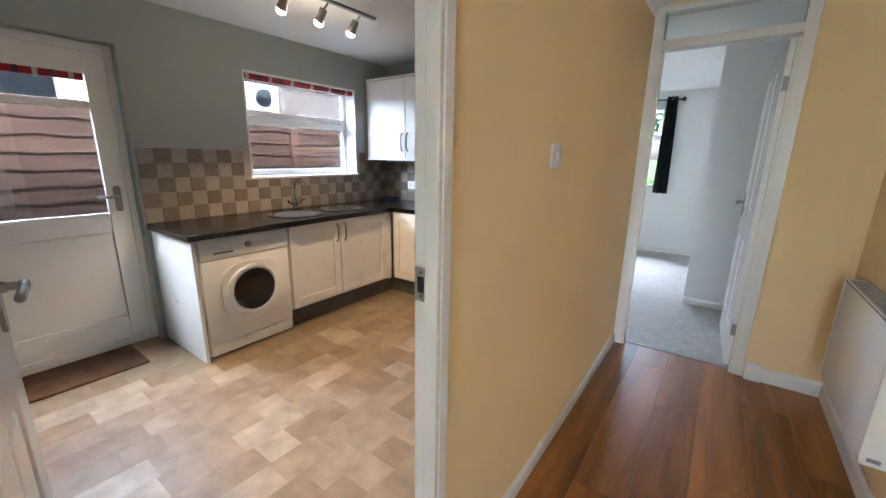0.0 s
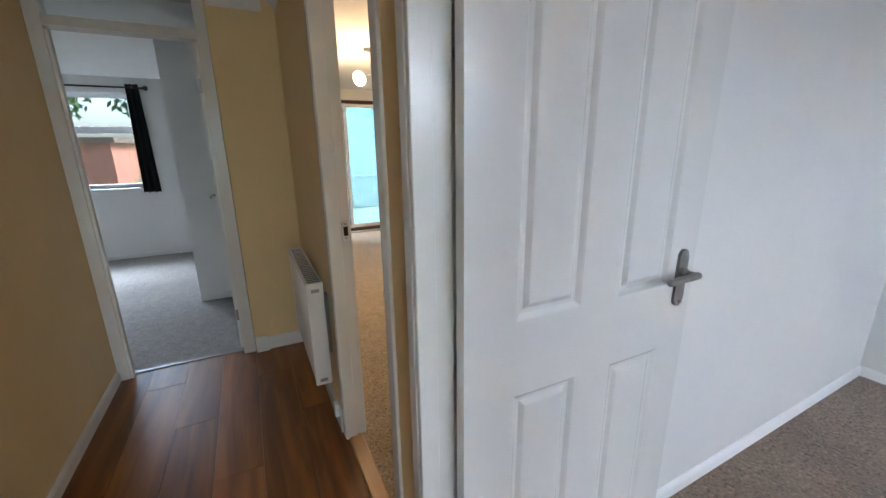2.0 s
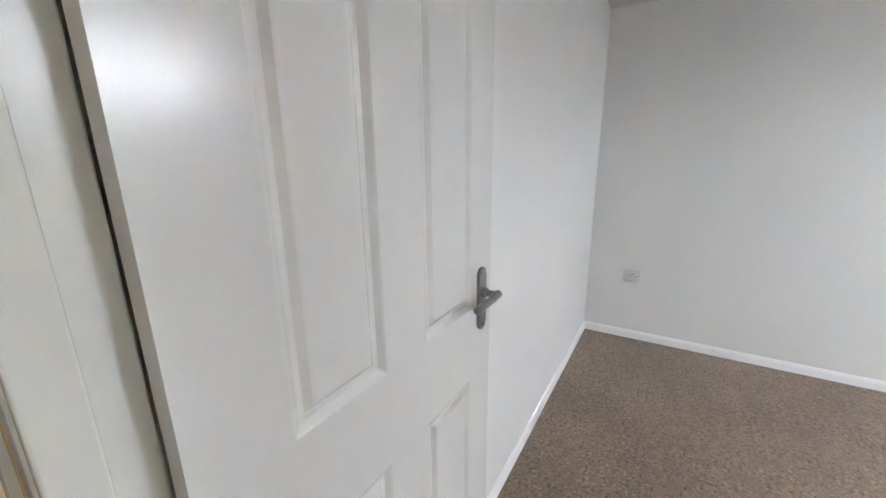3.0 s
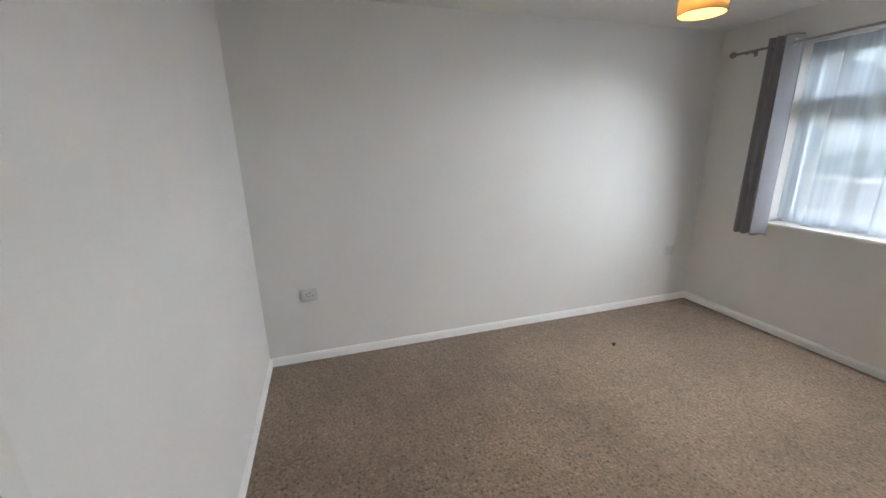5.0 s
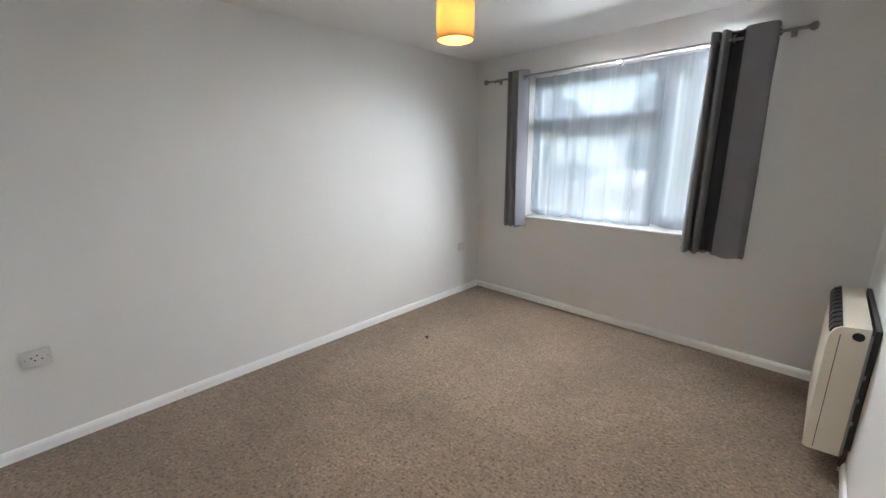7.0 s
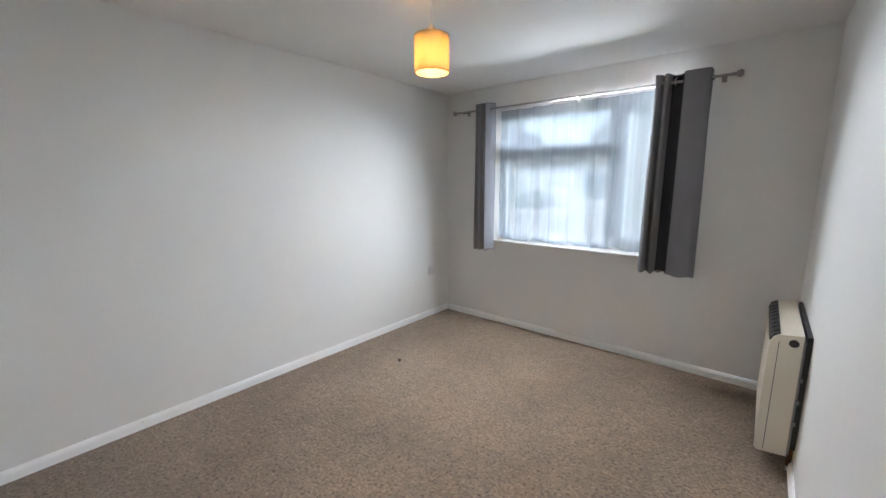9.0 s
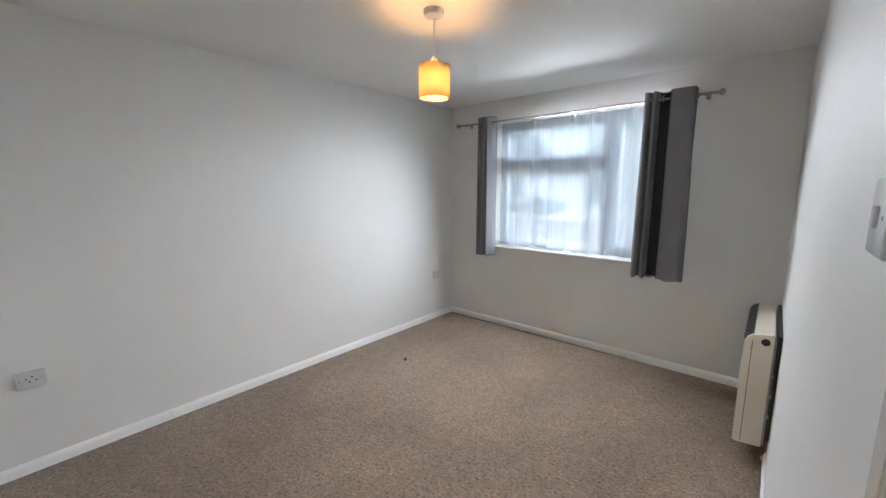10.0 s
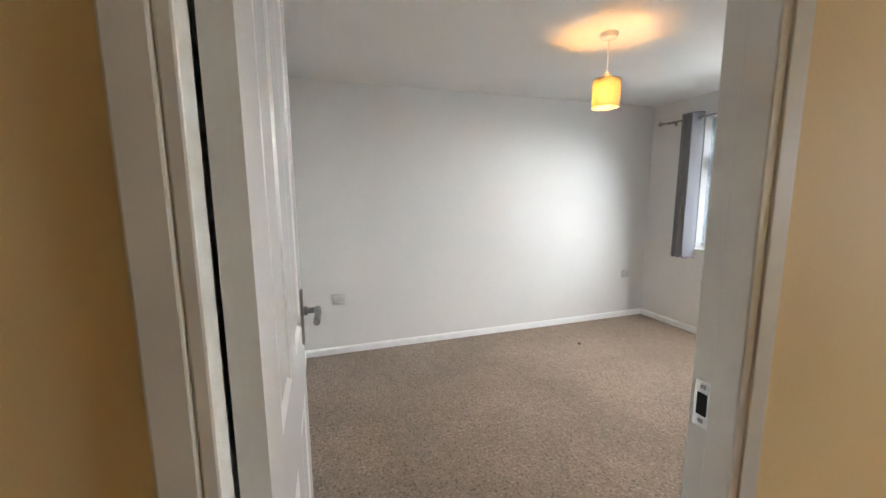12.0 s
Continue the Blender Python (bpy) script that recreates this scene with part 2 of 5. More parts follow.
# paler grey that paints daylight onto the narrow curtain's edge
EDGE_DAYLIGHT = material("pale_daylit_edge", (0.40, 0.405, 0.44), 0.9, vary=0.05, spec=0.1)
SATIN = material("white_satin_paint", (0.87, 0.87, 0.86), 0.42, vary=0.03, scale=9, bump=0.03, bump_scale=40)
UPVC = material("white_plastic", (0.80, 0.81, 0.82), 0.25, vary=0.02)
STEEL = material("brushed_steel", (0.30, 0.29, 0.28), 0.32, metal=1.0, vary=0.1, scale=30)
# steel darkened to paint the shade inside the sink bowl
SHADED_STEEL = material("shaded_sink_steel", (0.16, 0.155, 0.15), 0.5, metal=1.0, vary=0.25, scale=14)
CHROME = material("polished_chrome", (0.62, 0.62, 0.62), 0.14, metal=1.0, vary=0.05)
BLACK = material("black_plastic", (0.012, 0.012, 0.013), 0.35, vary=0.2)
DARK = material("dark_hole", (0.01, 0.009, 0.008), 0.8, vary=0.2)
APPLIANCE = material("white_enamel", (0.80, 0.79, 0.76), 0.22, vary=0.02, coat=0.2)
CREAM_METAL = material("cream_enamel", (0.76, 0.70, 0.58), 0.35, vary=0.04, scale=8)
UNIT = material("white_cabinet_laminate", (0.80, 0.78, 0.74), 0.28, vary=0.02, scale=4)
UNIT_GLOSS = material("gloss_white_laminate", (0.80, 0.80, 0.80), 0.1, vary=0.02, scale=4)
PLINTH = material("grey_brown_plinth", (0.10, 0.085, 0.065), 0.5, vary=0.15, scale=10)
WORKTOP = material("dark_wood_laminate_worktop", (0.008, 0.006, 0.005), 0.22, spec=0.3, vary=0.4, scale=12, stretch=(1, 0.15, 1))
CURTAIN = material("grey_cotton", (0.235, 0.23, 0.24), 0.9, vary=0.10, scale=5, bump=0.25, bump_scale=420, spec=0.15, fine=0.08)
# near-black grey for the shade in the wide curtain's deep fold
FOLD_SHADE = material("dark_fold_shade", (0.05, 0.05, 0.056), 0.95, vary=0.1, spec=0.1)
DARKCURTAIN = material("charcoal_cotton", (0.018, 0.02, 0.022), 0.95, vary=0.2, bump=0.2, bump_scale=300, spec=0.1)
NET = sheer("net_curtain", (0.60, 0.69, 0.77), 0.54, 0.64)
SHADE = sheer("yellow_fabric_shade", (0.385, 0.345, 0.265), 0.02, 0.5)
GLASS = glass_pane("window_glass", (0.30, 0.31, 0.315))
PALE_GLASS = glass_pane("pale_window_glass", (0.25, 0.262, 0.27))
CLEAR = glass_pane("clear_glass", (0.93, 0.95, 0.94))
BACK_GLASS = glass_pane("back_window_glass", (0.38, 0.40, 0.41))
TEAL_GLASS = glass_pane("green_tinted_glass", (0.33, 0.44, 0.44))
OBSCURE = glass_pane("door_glass", (0.5, 0.52, 0.5))
BED_CARPET = carpet("beige_brown_carpet", (0.325, 0.242, 0.169), (0.092, 0.062, 0.043), 0.17)
PALE_CARPET = carpet("pale_beige_carpet", (0.45, 0.36, 0.25), (0.16, 0.115, 0.075), 0.06)
GREY_CARPET = carpet("grey_carpet", (0.42, 0.40, 0.37), (0.22, 0.205, 0.19), 0.06)
LAMINATE = wood("brown_laminate", (0.10, 0.036, 0.008), (0.34, 0.128, 0.028), 0.36, "y", 0.17, 13, 0.03)
STRIP = wood("oak_strip", (0.34, 0.18, 0.07), (0.50, 0.30, 0.13), 0.35, "y", 0.05)
FENCE = wood("brown_fence_board", (0.07, 0.035, 0.023), (0.16, 0.088, 0.058), 0.8, "y", 0.22, 20)
POST = wood("fence_post_wood", (0.15, 0.075, 0.045), (0.26, 0.14, 0.09), 0.8, "z", 0.1)
BROWNFRAME = material("brown_aluminium", (0.055, 0.03, 0.018), 0.35, vary=0.1)
VINYL = pieces("beige_vinyl_tile", [(0.299, 0.207, 0.119), (0.334, 0.238, 0.145), (0.264, 0.176, 0.097), (0.308, 0.216, 0.128), (0.414, 0.317, 0.211), (0.282, 0.189, 0.106), (0.352, 0.255, 0.158), (0.317, 0.220, 0.132)], 0.4, 0.22, 9)
VINYL_BASE = material("vinyl_joint", (0.31, 0.22, 0.13), 0.5)
TILE_LIGHT = pieces("cream_wall_tile", [(0.31, 0.285, 0.245), (0.335, 0.305, 0.265), (0.295, 0.27, 0.235)], 0.3, 0.08, 30)
TILE_DARK = pieces("brown_wall_tile", [(0.18, 0.152, 0.125), (0.162, 0.136, 0.11), (0.20, 0.17, 0.14)], 0.3, 0.12, 30)
GROUT = material("tile_grout", (0.40, 0.37, 0.33), 0.8)
MAT = material("coir_mat", (0.15, 0.072, 0.03), 0.95, vary=0.5, scale=9, bump=0.8, bump_scale=260, second=(0.06, 0.028, 0.013), fine=0.3)
BRICK = pieces("pale_red_brick", [(0.17, 0.125, 0.11), (0.20, 0.15, 0.13), (0.14, 0.10, 0.088), (0.23, 0.18, 0.155)], 0.85, 0.2, 12, island=True)
RED_BRICK = material("red_brickwork", (0.40, 0.17, 0.12), 0.85, vary=0.3, scale=14, bump=0.3, bump_scale=60)
MORTAR = material("mortar", (0.62, 0.60, 0.57), 0.9, vary=0.15, scale=20)
RENDER = material("pale_house_render", (0.55, 0.50, 0.43), 0.85, vary=0.08, scale=2)
WHITEWALL = material("white_render", (0.82, 0.82, 0.80), 0.7, vary=0.05)
ROOF = material("brown_roof_tile", (0.16, 0.115, 0.09), 0.85, vary=0.3, scale=9)
ROAD = material("pale_worn_asphalt", (0.21, 0.205, 0.195), 0.9, vary=0.25, scale=3, bump=0.3)
PAVE = material("concrete_paving", (0.36, 0.34, 0.31), 0.85, vary=0.15, scale=4)
GRASS = material("lawn", (0.10, 0.22, 0.035), 0.9, vary=0.4, scale=20, bump=0.6, bump_scale=90, second=(0.055, 0.13, 0.02))
LEAF = pieces("hedge_leaf", [(0.05, 0.11, 0.03), (0.075, 0.15, 0.04), (0.10, 0.17, 0.05), (0.04, 0.085, 0.03)], 0.6, 0.2, 5, island=True)
CARPAINT = material("white_car_paint", (0.75, 0.76, 0.77), 0.2, coat=0.6, vary=0.02)
RUBBER = material("black_rubber", (0.02, 0.02, 0.02), 0.8)
TINTED = material("dark_car_glass", (0.02, 0.025, 0.03), 0.08)
PORTHOLE = material("dark_porthole_glass", (0.016, 0.012, 0.010), 0.12, vary=0.5, scale=14)
BULB = glowing("lit_bulb", (1.0, 0.80, 0.52), 1.6)
PENDANT_BULB = glowing("lit_warm_bulb", (1.0, 0.50, 0.16), 13.0)
GLOBE = glowing("lit_frosted_globe", (1.0, 0.82, 0.55), 0.6)
TARTAN_RED = material("red_check_cloth", (0.30, 0.018, 0.022), 0.9, vary=0.2)
TARTAN_DARK = material("dark_check_cloth", (0.06, 0.035, 0.04), 0.9, vary=0.2)
TARTAN_PALE = material("pale_check_cloth", (0.50, 0.42, 0.38), 0.9, vary=0.1)
BLUE = material("blue_cloth", (0.02, 0.05, 0.14), 0.9, vary=0.2)


# ---- building helpers ----
def block(bm, x0, x1, y0, y1, z0, z1, bevel=0.0, seg=2):
    """A box between two corners, its edges rounded by bevel."""
    vs = [bm.verts.new((x, y, z)) for z in (z0, z1) for y in (y0, y1) for x in (x0, x1)]
    fs = [bm.faces.new([vs[i] for i in f]) for f in ((0, 2, 3, 1), (4, 5, 7, 6), (0, 1, 5, 4), (2, 6, 7, 3), (0, 4, 6, 2), (1, 3, 7, 5))]
    if bevel:
        edges = list({e for f in fs for e in f.edges})
        bmesh.ops.bevel(bm, geom=edges, offset=bevel, segments=seg, profile=0.5, affect="EDGES", clamp_overlap=True)
    return bm


def box(x0, x1, y0, y1, z0, z1, bevel=0.0, seg=2):
    return block(bmesh.new(), x0, x1, y0, y1, z0, z1, bevel, seg)


def turned(profile, m=None, n=24, bm=None):
    """A lathe of (radius, height) pairs about z, laid by the pose m."""
    bm = bm or bmesh.new()
    m = m or Matrix()
    rings = []
    for r, z in profile:
        if r < 1e-5:
            rings.append([bm.verts.new(m @ Vector((0, 0, z)))])
        else:
            rings.append([bm.verts.new(m @ Vector((r * math.cos(2 * math.pi * i / n), r * math.sin(2 * math.pi * i / n), z))) for i in range(n)])
    for a, b in zip(rings, rings[1:]):
        for i in range(n):
            j = (i + 1) % n
            if len(a) == 1 and len(b) == 1:
                continue
            if len(a) == 1:
                bm.faces.new((a[0], b[j], b[i]))
            elif len(b) == 1:
                bm.faces.new((a[i], a[j], b[0]))
            else:
                bm.faces.new((a[i], a[j], b[j], b[i]))
    return bm


def rod(p, q, r, n=10, bm=None):
    p, q = Vector(p), Vector(q)
    d = q - p
    m = Matrix.Translation(p) @ d.to_track_quat("Z", "Y").to_matrix().to_4x4()
    return turned([(0, 0), (r, 0), (r, d.length), (0, d.length)], m, n, bm)


def prism(points, axis, a, b, bm=None):
    """A closed outline in the plane across axis, drawn out from a to b."""
    bm = bm or bmesh.new()

    def at(u, v, w):
        return {"x": (w, u, v), "y": (u, w, v), "z": (u, v, w)}[axis]
    lo = [bm.verts.new(at(u, v, a)) for u, v in points]
    hi = [bm.verts.new(at(u, v, b)) for u, v in points]
    bm.faces.new(lo), bm.faces.new(hi)
    k = len(points)
    for i in range(k):
        bm.faces.new((lo[i], lo[(i + 1) % k], hi[(i + 1) % k], hi[i]))
    return bm


def finish(name, bm, mat, smooth=False):
    bmesh.ops.recalc_face_normals(bm, faces=bm.faces)
    me = bpy.data.meshes.new(name)
    bm.to_mesh(me)
    bm.free()
    me.materials.append(mat)
    if smooth:
        me.polygons.foreach_set("use_smooth", [True] * len(me.polygons))
        me.set_sharp_from_angle(angle=radians(40))
    return me


def where(ob):
    """The pose of ob in the world, before the scene is evaluated."""
    m = ob.matrix_basis.copy()
    while ob.parent:
        ob = ob.parent
        m = ob.matrix_basis @ m
    return m


def part(name, bm, mat, parent, label="", smooth=False):
    """One mesh, modelled in the world's own coordinates, under a thing or a part."""
    ob = new(name, None)
    scene.collection.objects.unlink(ob)
    bpy.data.objects.remove(ob)
    bm.transform(where(parent).inverted())
    ob = new(name, finish(name, bm, mat, smooth))
    ob.parent = parent
    return tagged(ob, label)


def whole(name, bm, mat, label, category="", kind="", group="", base=None, smooth=False):
    """A thing of one mesh, its origin at its base."""
    if base is None:
        cs = [v.co for v in bm.verts]
        base = Vector(((min(c.x for c in cs) + max(c.x for c in cs)) / 2, (min(c.y for c in cs) + max(c.y for c in cs)) / 2, min(c.z for c in cs)))
    bm.transform(Matrix.Translation(-Vector(base)))
    ob = new(name, finish(name, bm, mat, smooth))
    ob.location = base
    return tagged(ob, label, category, group, kind)


def thing(name, base, label, category, kind="", group="", turn=0):
    ob = new(name)
    ob.empty_display_size = 0.05
    ob.matrix_basis = pose(*base, 0, 0, turn)
    return tagged(ob, label, category, group, kind)


def wall(name, axis, a, b, u0, u1, mat, label, z1=2.255, holes=(), z0=0.0):
    """A wall between the planes axis = a and axis = b, from u0 to u1 along the other, with openings (u, u, z, z) right through it."""
    bm = bmesh.new()

    def piece(p, q, r, s):
        if q - p > 1e-4 and s - r > 1e-4:
            block(bm, a, b, p, q, r, s) if axis == "x" else block(bm, p, q, a, b, r, s)
    u = u0
    for h0, h1, g0, g1 in sorted(holes):
        piece(u, h0, z0, z1)
        piece(h0, h1, z0, g0)
        piece(h0, h1, g1, z1)
        u = h1
    piece(u, u1, z0, z1)
    return whole(name, bm, mat, label, "wall", "structure")


def skirting(axis, face, out, u0, u1, mat, h=0.06, t=0.014):
    """A painted board along a wall's foot, its top edge rounded."""
    pts = [(0, 0), (t, 0), (t, h - 0.02), (t * 0.75, h - 0.008), (t * 0.35, h), (0, h)]
    pts = [(face + out * p, z) for p, z in pts]
    bm = prism(pts, "y" if axis == "x" else "x", u0, u1)
    return whole("baseboard", bm, mat, "white gloss painted skirting board along the wall", "baseboard", "structure")


H = 2.255
# ---- the house: floors, walls and ceilings ----
whole("floor", box(-0.39, 0.80, -3.1, 2.97, -0.12, -0.012), VINYL_BASE, "sub-floor under the hall's brown laminate", "floor", "structure")
hall_floor = bpy.data.objects["floor"]
whole("floor_bedroom", box(0.80, 3.70, -2.80, 0.84, -0.12, 0.0), BED_CARPET, "beige-brown flecked carpet, worn in patches", "carpet", "structure")
whole("floor_living_room", box(0.80, 4.3, 0.88, 6.42, -0.12, 0.001), PALE_CARPET, "pale beige fitted carpet", "carpet", "structure")
bm = box(-0.445, 0.80, 2.97, 6.42, -0.12, 0.0)
block(bm, -2.6, -0.445, 3.3, 6.42, -0.12, 0.0)
whole("floor_back_bedroom", bm, GREY_CARPET, "pale grey fitted carpet", "carpet", "structure")
kitchen_floor = whole("floor_kitchen", box(-3.15, -0.39, -0.7, 2.97, -0.12, -0.003), VINYL_BASE, "beige and brown patterned vinyl tile floor", "floor", "structure")
whole("floor_kitchen_end", box(-3.15, -2.6, 2.97, 3.3, -0.12, -0.003), VINYL_BASE, "vinyl floor under the kitchen units", "floor", "structure")
whole("floor_kitchen_corner", box(-2.6, -0.433, 2.97, 3.3, -0.12, -0.003), VINYL_BASE, "vinyl floor under the corner units", "floor", "structure")

wall("wall_hall_east", "x", 0.76, 0.803, -3.1, 2.908, CREAM, "cream painted hall wall with two doorways", H, [(0.016, 0.834, 0, 2.06), (0.945, 1.79, 0, 2.06)])
wall("wall_hall_west", "x", -0.433, -0.39, -3.1, 2.908, CREAM, "cream painted hall wall beside the kitchen doorway", H, [(-0.14, 0.72, 0, 2.06)])
wall("wall_hall_north", "y", 2.908, 2.955, -0.433, 0.803, CREAM, "cream painted wall at the end of the hall", H, [(-0.39, 0.388, 0, 2.235)])
wall("wall_hall_south", "y", -3.25, -3.1, -0.433, 0.803, CREAM, "cream painted wall round the front door", H, [(-0.25, 0.76, 0, 2.12)])
wall("wall_bedroom_west", "x", 0.803, 0.848, -3.05, 0.935, WHITE, "white painted bedroom wall beside the doorway", H, [(0.016, 0.834, 0, 2.06)])
wall("wall_bedroom_north", "y", 0.8265, 0.88, 0.848, 3.78, WHITE, "white painted bedroom wall behind the open door", H)
wall("wall_bedroom_east", "x", 3.6765, 3.78, -3.05, 0.8265, WHITE, "long white painted bedroom wall", H)
wall("wall_bedroom_south", "y", -3.05, -2.78, 0.848, 3.6765, WHITE, "white painted bedroom wall with the window", H, [(1.56, 3.09, 0.815, 2.06)])
wall("wall_living_south", "y", 0.88, 0.935, 0.850, 4.3, WHITE, "white painted living room wall", H)
wall("wall_living_west", "x", 0.803, 0.848, 0.935, 6.4, WHITE, "white painted living room wall with the hall doorway", H, [(0.945, 1.79, 0, 2.06)])
wall("wall_living_north", "y", 6.4, 6.65, 0.803, 4.4, WHITE, "warm white wall round the patio doors", H, [(0.95, 2.96, 0.03, 2.1)])
wall("wall_living_east", "x", 4.3, 4.4, 0.88, 6.4, WHITE, "white painted living room wall", H)
wall("wall_back_bedroom_return", "x", -0.49, -0.433, 2.995, 3.34, WHITE, "short white wall beside the back bedroom door", H)
wall("wall_back_bedroom_end", "y", 3.3, 3.34, -2.6, -0.49, WHITE, "white back bedroom wall shared with the kitchen", H)
wall("wall_back_bedroom_south", "y", 2.955, 2.995, -0.433, 0.803, WHITE, "white wall round the back bedroom door", H, [(-0.39, 0.388, 0, 2.235)])
wall("wall_back_bedroom_north", "y", 6.4, 6.65, -2.7, 0.803, WHITE, "white wall with the back bedroom window", H, [(-2.2, -0.69, 0.92, 2.07)])
wall("wall_back_bedroom_west", "x", -2.7, -2.6, 3.3, 6.4, WHITE, "white painted back bedroom wall", H)
wall("wall_back_bedroom_east", "x", 0.76, 0.803, 2.995, 6.4, WHITE, "white painted back bedroom wall", H)
wall("wall_closet", "y", 4.18, 4.28, -0.045, 0.76, WHITE, "white boxed-in cupboard wall behind the open door", H)
wall("wall_closet_side", "x", -0.045, 0.055, 4.28, 6.4, WHITE, "side of the white boxed-in cupboard", H)
wall("wall_kitchen_west", "x", -3.28, -3.03, -0.7, 3.35, SAGE, "grey-green painted kitchen wall with window and back door", H, [(0.02, 0.895, 0, 1.96), (1.67, 2.80, 1.137, 1.955)])
wall("wall_kitchen_north", "y", 3.25, 3.3, -3.03, -0.49, SAGE, "grey-green painted kitchen end wall", H)
wall("wall_kitchen_east", "x", -0.456, -0.433, -0.7, 3.25, SAGE, "grey-green painted kitchen wall beside the hall", H, [(-0.14, 0.72, 0, 2.06)])
wall("wall_kitchen_south", "y", -0.8, -0.7, -3.28, -0.433, SAGE, "grey-green painted kitchen wall", H)
for nm, x0, x1, y0, y1 in (("hall", -0.41, 0.78, -3.2, 2.93), ("bedroom", 0.825, 3.72, -2.95, 0.86), ("living_room", 0.825, 4.35, 0.9, 6.5), ("back_bedroom", -2.65, 0.78, 3.28, 6.5), ("back_bedroom_entry", -0.456, 0.78, 2.974, 3.28), ("kitchen", -3.2, -0.456, -0.75, 2.974), ("kitchen_end", -3.2, -0.456, 2.974, 3.28)):
    z0 = H if nm not in ("kitchen_end",) else H + 0.004
    whole("ceiling_" + nm, box(x0, x1, y0, y1, z0, z0 + 0.1), CEIL, "plain white painted ceiling", "ceiling", "structure")
# unseen flat slab, added so that no sky light leaks past the ceilings
whole("roof", box(-3.36, 4.46, -3.32, 6.72, 2.42, 2.6), ROOF, "unseen slab added over the house to block the sky", "roof", "structure")
wall("wall_outer_west", "x", -3.3, -3.28, -0.8, -3.25 + 6.6, BRICK, "brick outer face of the house", 2.42, [(0.02, 0.895, 0, 1.96), (1.67, 2.80, 1.137, 1.955)], -0.15)

# skirtings
skirting("x", 3.6765, -1, -2.766, 0.8125, SATIN)
skirting("y", -2.78, 1, 0.862, 3.6765, SATIN)
skirting("y", 0.8265, -1, 0.862, 3.6765, SATIN)
skirting("x", 0.848, 1, -2.766, 0.005, SATIN)
skirting("x", -0.39, 1, 0.73, 2.9, TRIM, 0.07)
skirting("x", 0.76, -1, 1.80, 2.9, TRIM, 0.09, 0.016)
skirting("x", 0.76, -1, -3.08, -0.02, TRIM, 0.07)
skirting("x", 0.76, -1, 0.842, 0.938, TRIM, 0.09)
skirting("y", 2.908, -1, 0.392, 0.744, GLOSS, 0.09, 0.02)
skirting("y", 6.4, -1, -2.58, -0.05, GLOSS)
skirting("y", 4.18, -1, -0.045, 0.74, GLOSS)
skirting("y", 6.4, -1, 3.02, 4.28, GLOSS)
whole("pipe_boxing", box(0.392, 0.475, 2.868, 2.886, 0.0, 0.115, 0.003), GLOSS, "small white painted pipe boxing beside the door frame", "boxing", "structure")


def coving(axis, face, out, u0, u1, d=0.075):
    """A plaster cove between a wall and the ceiling."""
    pts = [(0, 0), (d, 0), (d, -0.008)] + [(d - d * math.sin(a) * 0.9, -0.008 - (d - 0.016) * (1 - math.cos(a))) for a in (0.4, 0.8, 1.2, 1.57)] + [(0, -d)]
    bm = prism([(face + out * p, H - 0.001 + z) for p, z in pts], "y" if axis == "x" else "x", u0, u1)
    return whole("coving", bm, CEIL, "white plaster coving under the hall ceiling", "coving", "structure", smooth=True)


coving("x", -0.39, 1, -3.1, 2.908)
coving("x", 0.76, -1, -3.1, 2.908)
coving("y", 2.908, -1, 0.40, 0.685)


# ---- doors ----
def lever_handle(door, m, side):
    """A long-plate lever handle on one face; side: the way its lever points along the leaf."""
    def put(bm):
        bm.transform(m)
        return bm
    n = 18
    pts = [(0.02 * math.cos(a), 0.065 + 0.02 * math.sin(a)) for a in [math.pi * i / n for i in range(n + 1)]]
    pts += [(0.02 * math.cos(a), -0.065 + 0.02 * math.sin(a)) for a in [math.pi + math.pi * i / n for i in range(n + 1)]]
    bm = prism(pts, "y", 0.0, 0.008)
    bmesh.ops.bevel(bm, geom=[e for e in bm.edges if all(abs(v.co.y - 0.008) < 1e-5 for v in e.verts)], offset=0.003, segments=2, affect="EDGES")
    handle = part("door_handle", put(bm), STEEL, door, "brushed steel lever handle on a long plate", True)
    bm = turned([(0.0, 0), (0.014, 0), (0.013, 0.012), (0.009, 0.016), (0.009, 0.045), (0, 0.045)], pose(0, 0.006, 0.018, -90))
    s = side
    rod((s * -0.008, 0.047, 0.018), (s * 0.035, 0.049, 0.018), 0.0105, 14, bm)
    rod((s * 0.035, 0.049, 0.018), (s * 0.105, 0.046, 0.014), 0.0098, 14, bm)
    turned([(0.0098, 0), (0.0085, 0.005), (0.005, 0.0085), (0, 0.0095)], look((s * 0.105, 0.046, 0.014), (s * -1.0, 0.046, 0.014)), 14, bm)
    part("lever", put(bm), STEEL, handle, smooth=True)
    for z in (0.07, -0.07):
        part("screw", put(turned([(0, 0.0095), (0.004, 0.0095), (0.004, 0.007)], pose(0, 0, z, -90), 8)), CHROME, handle)


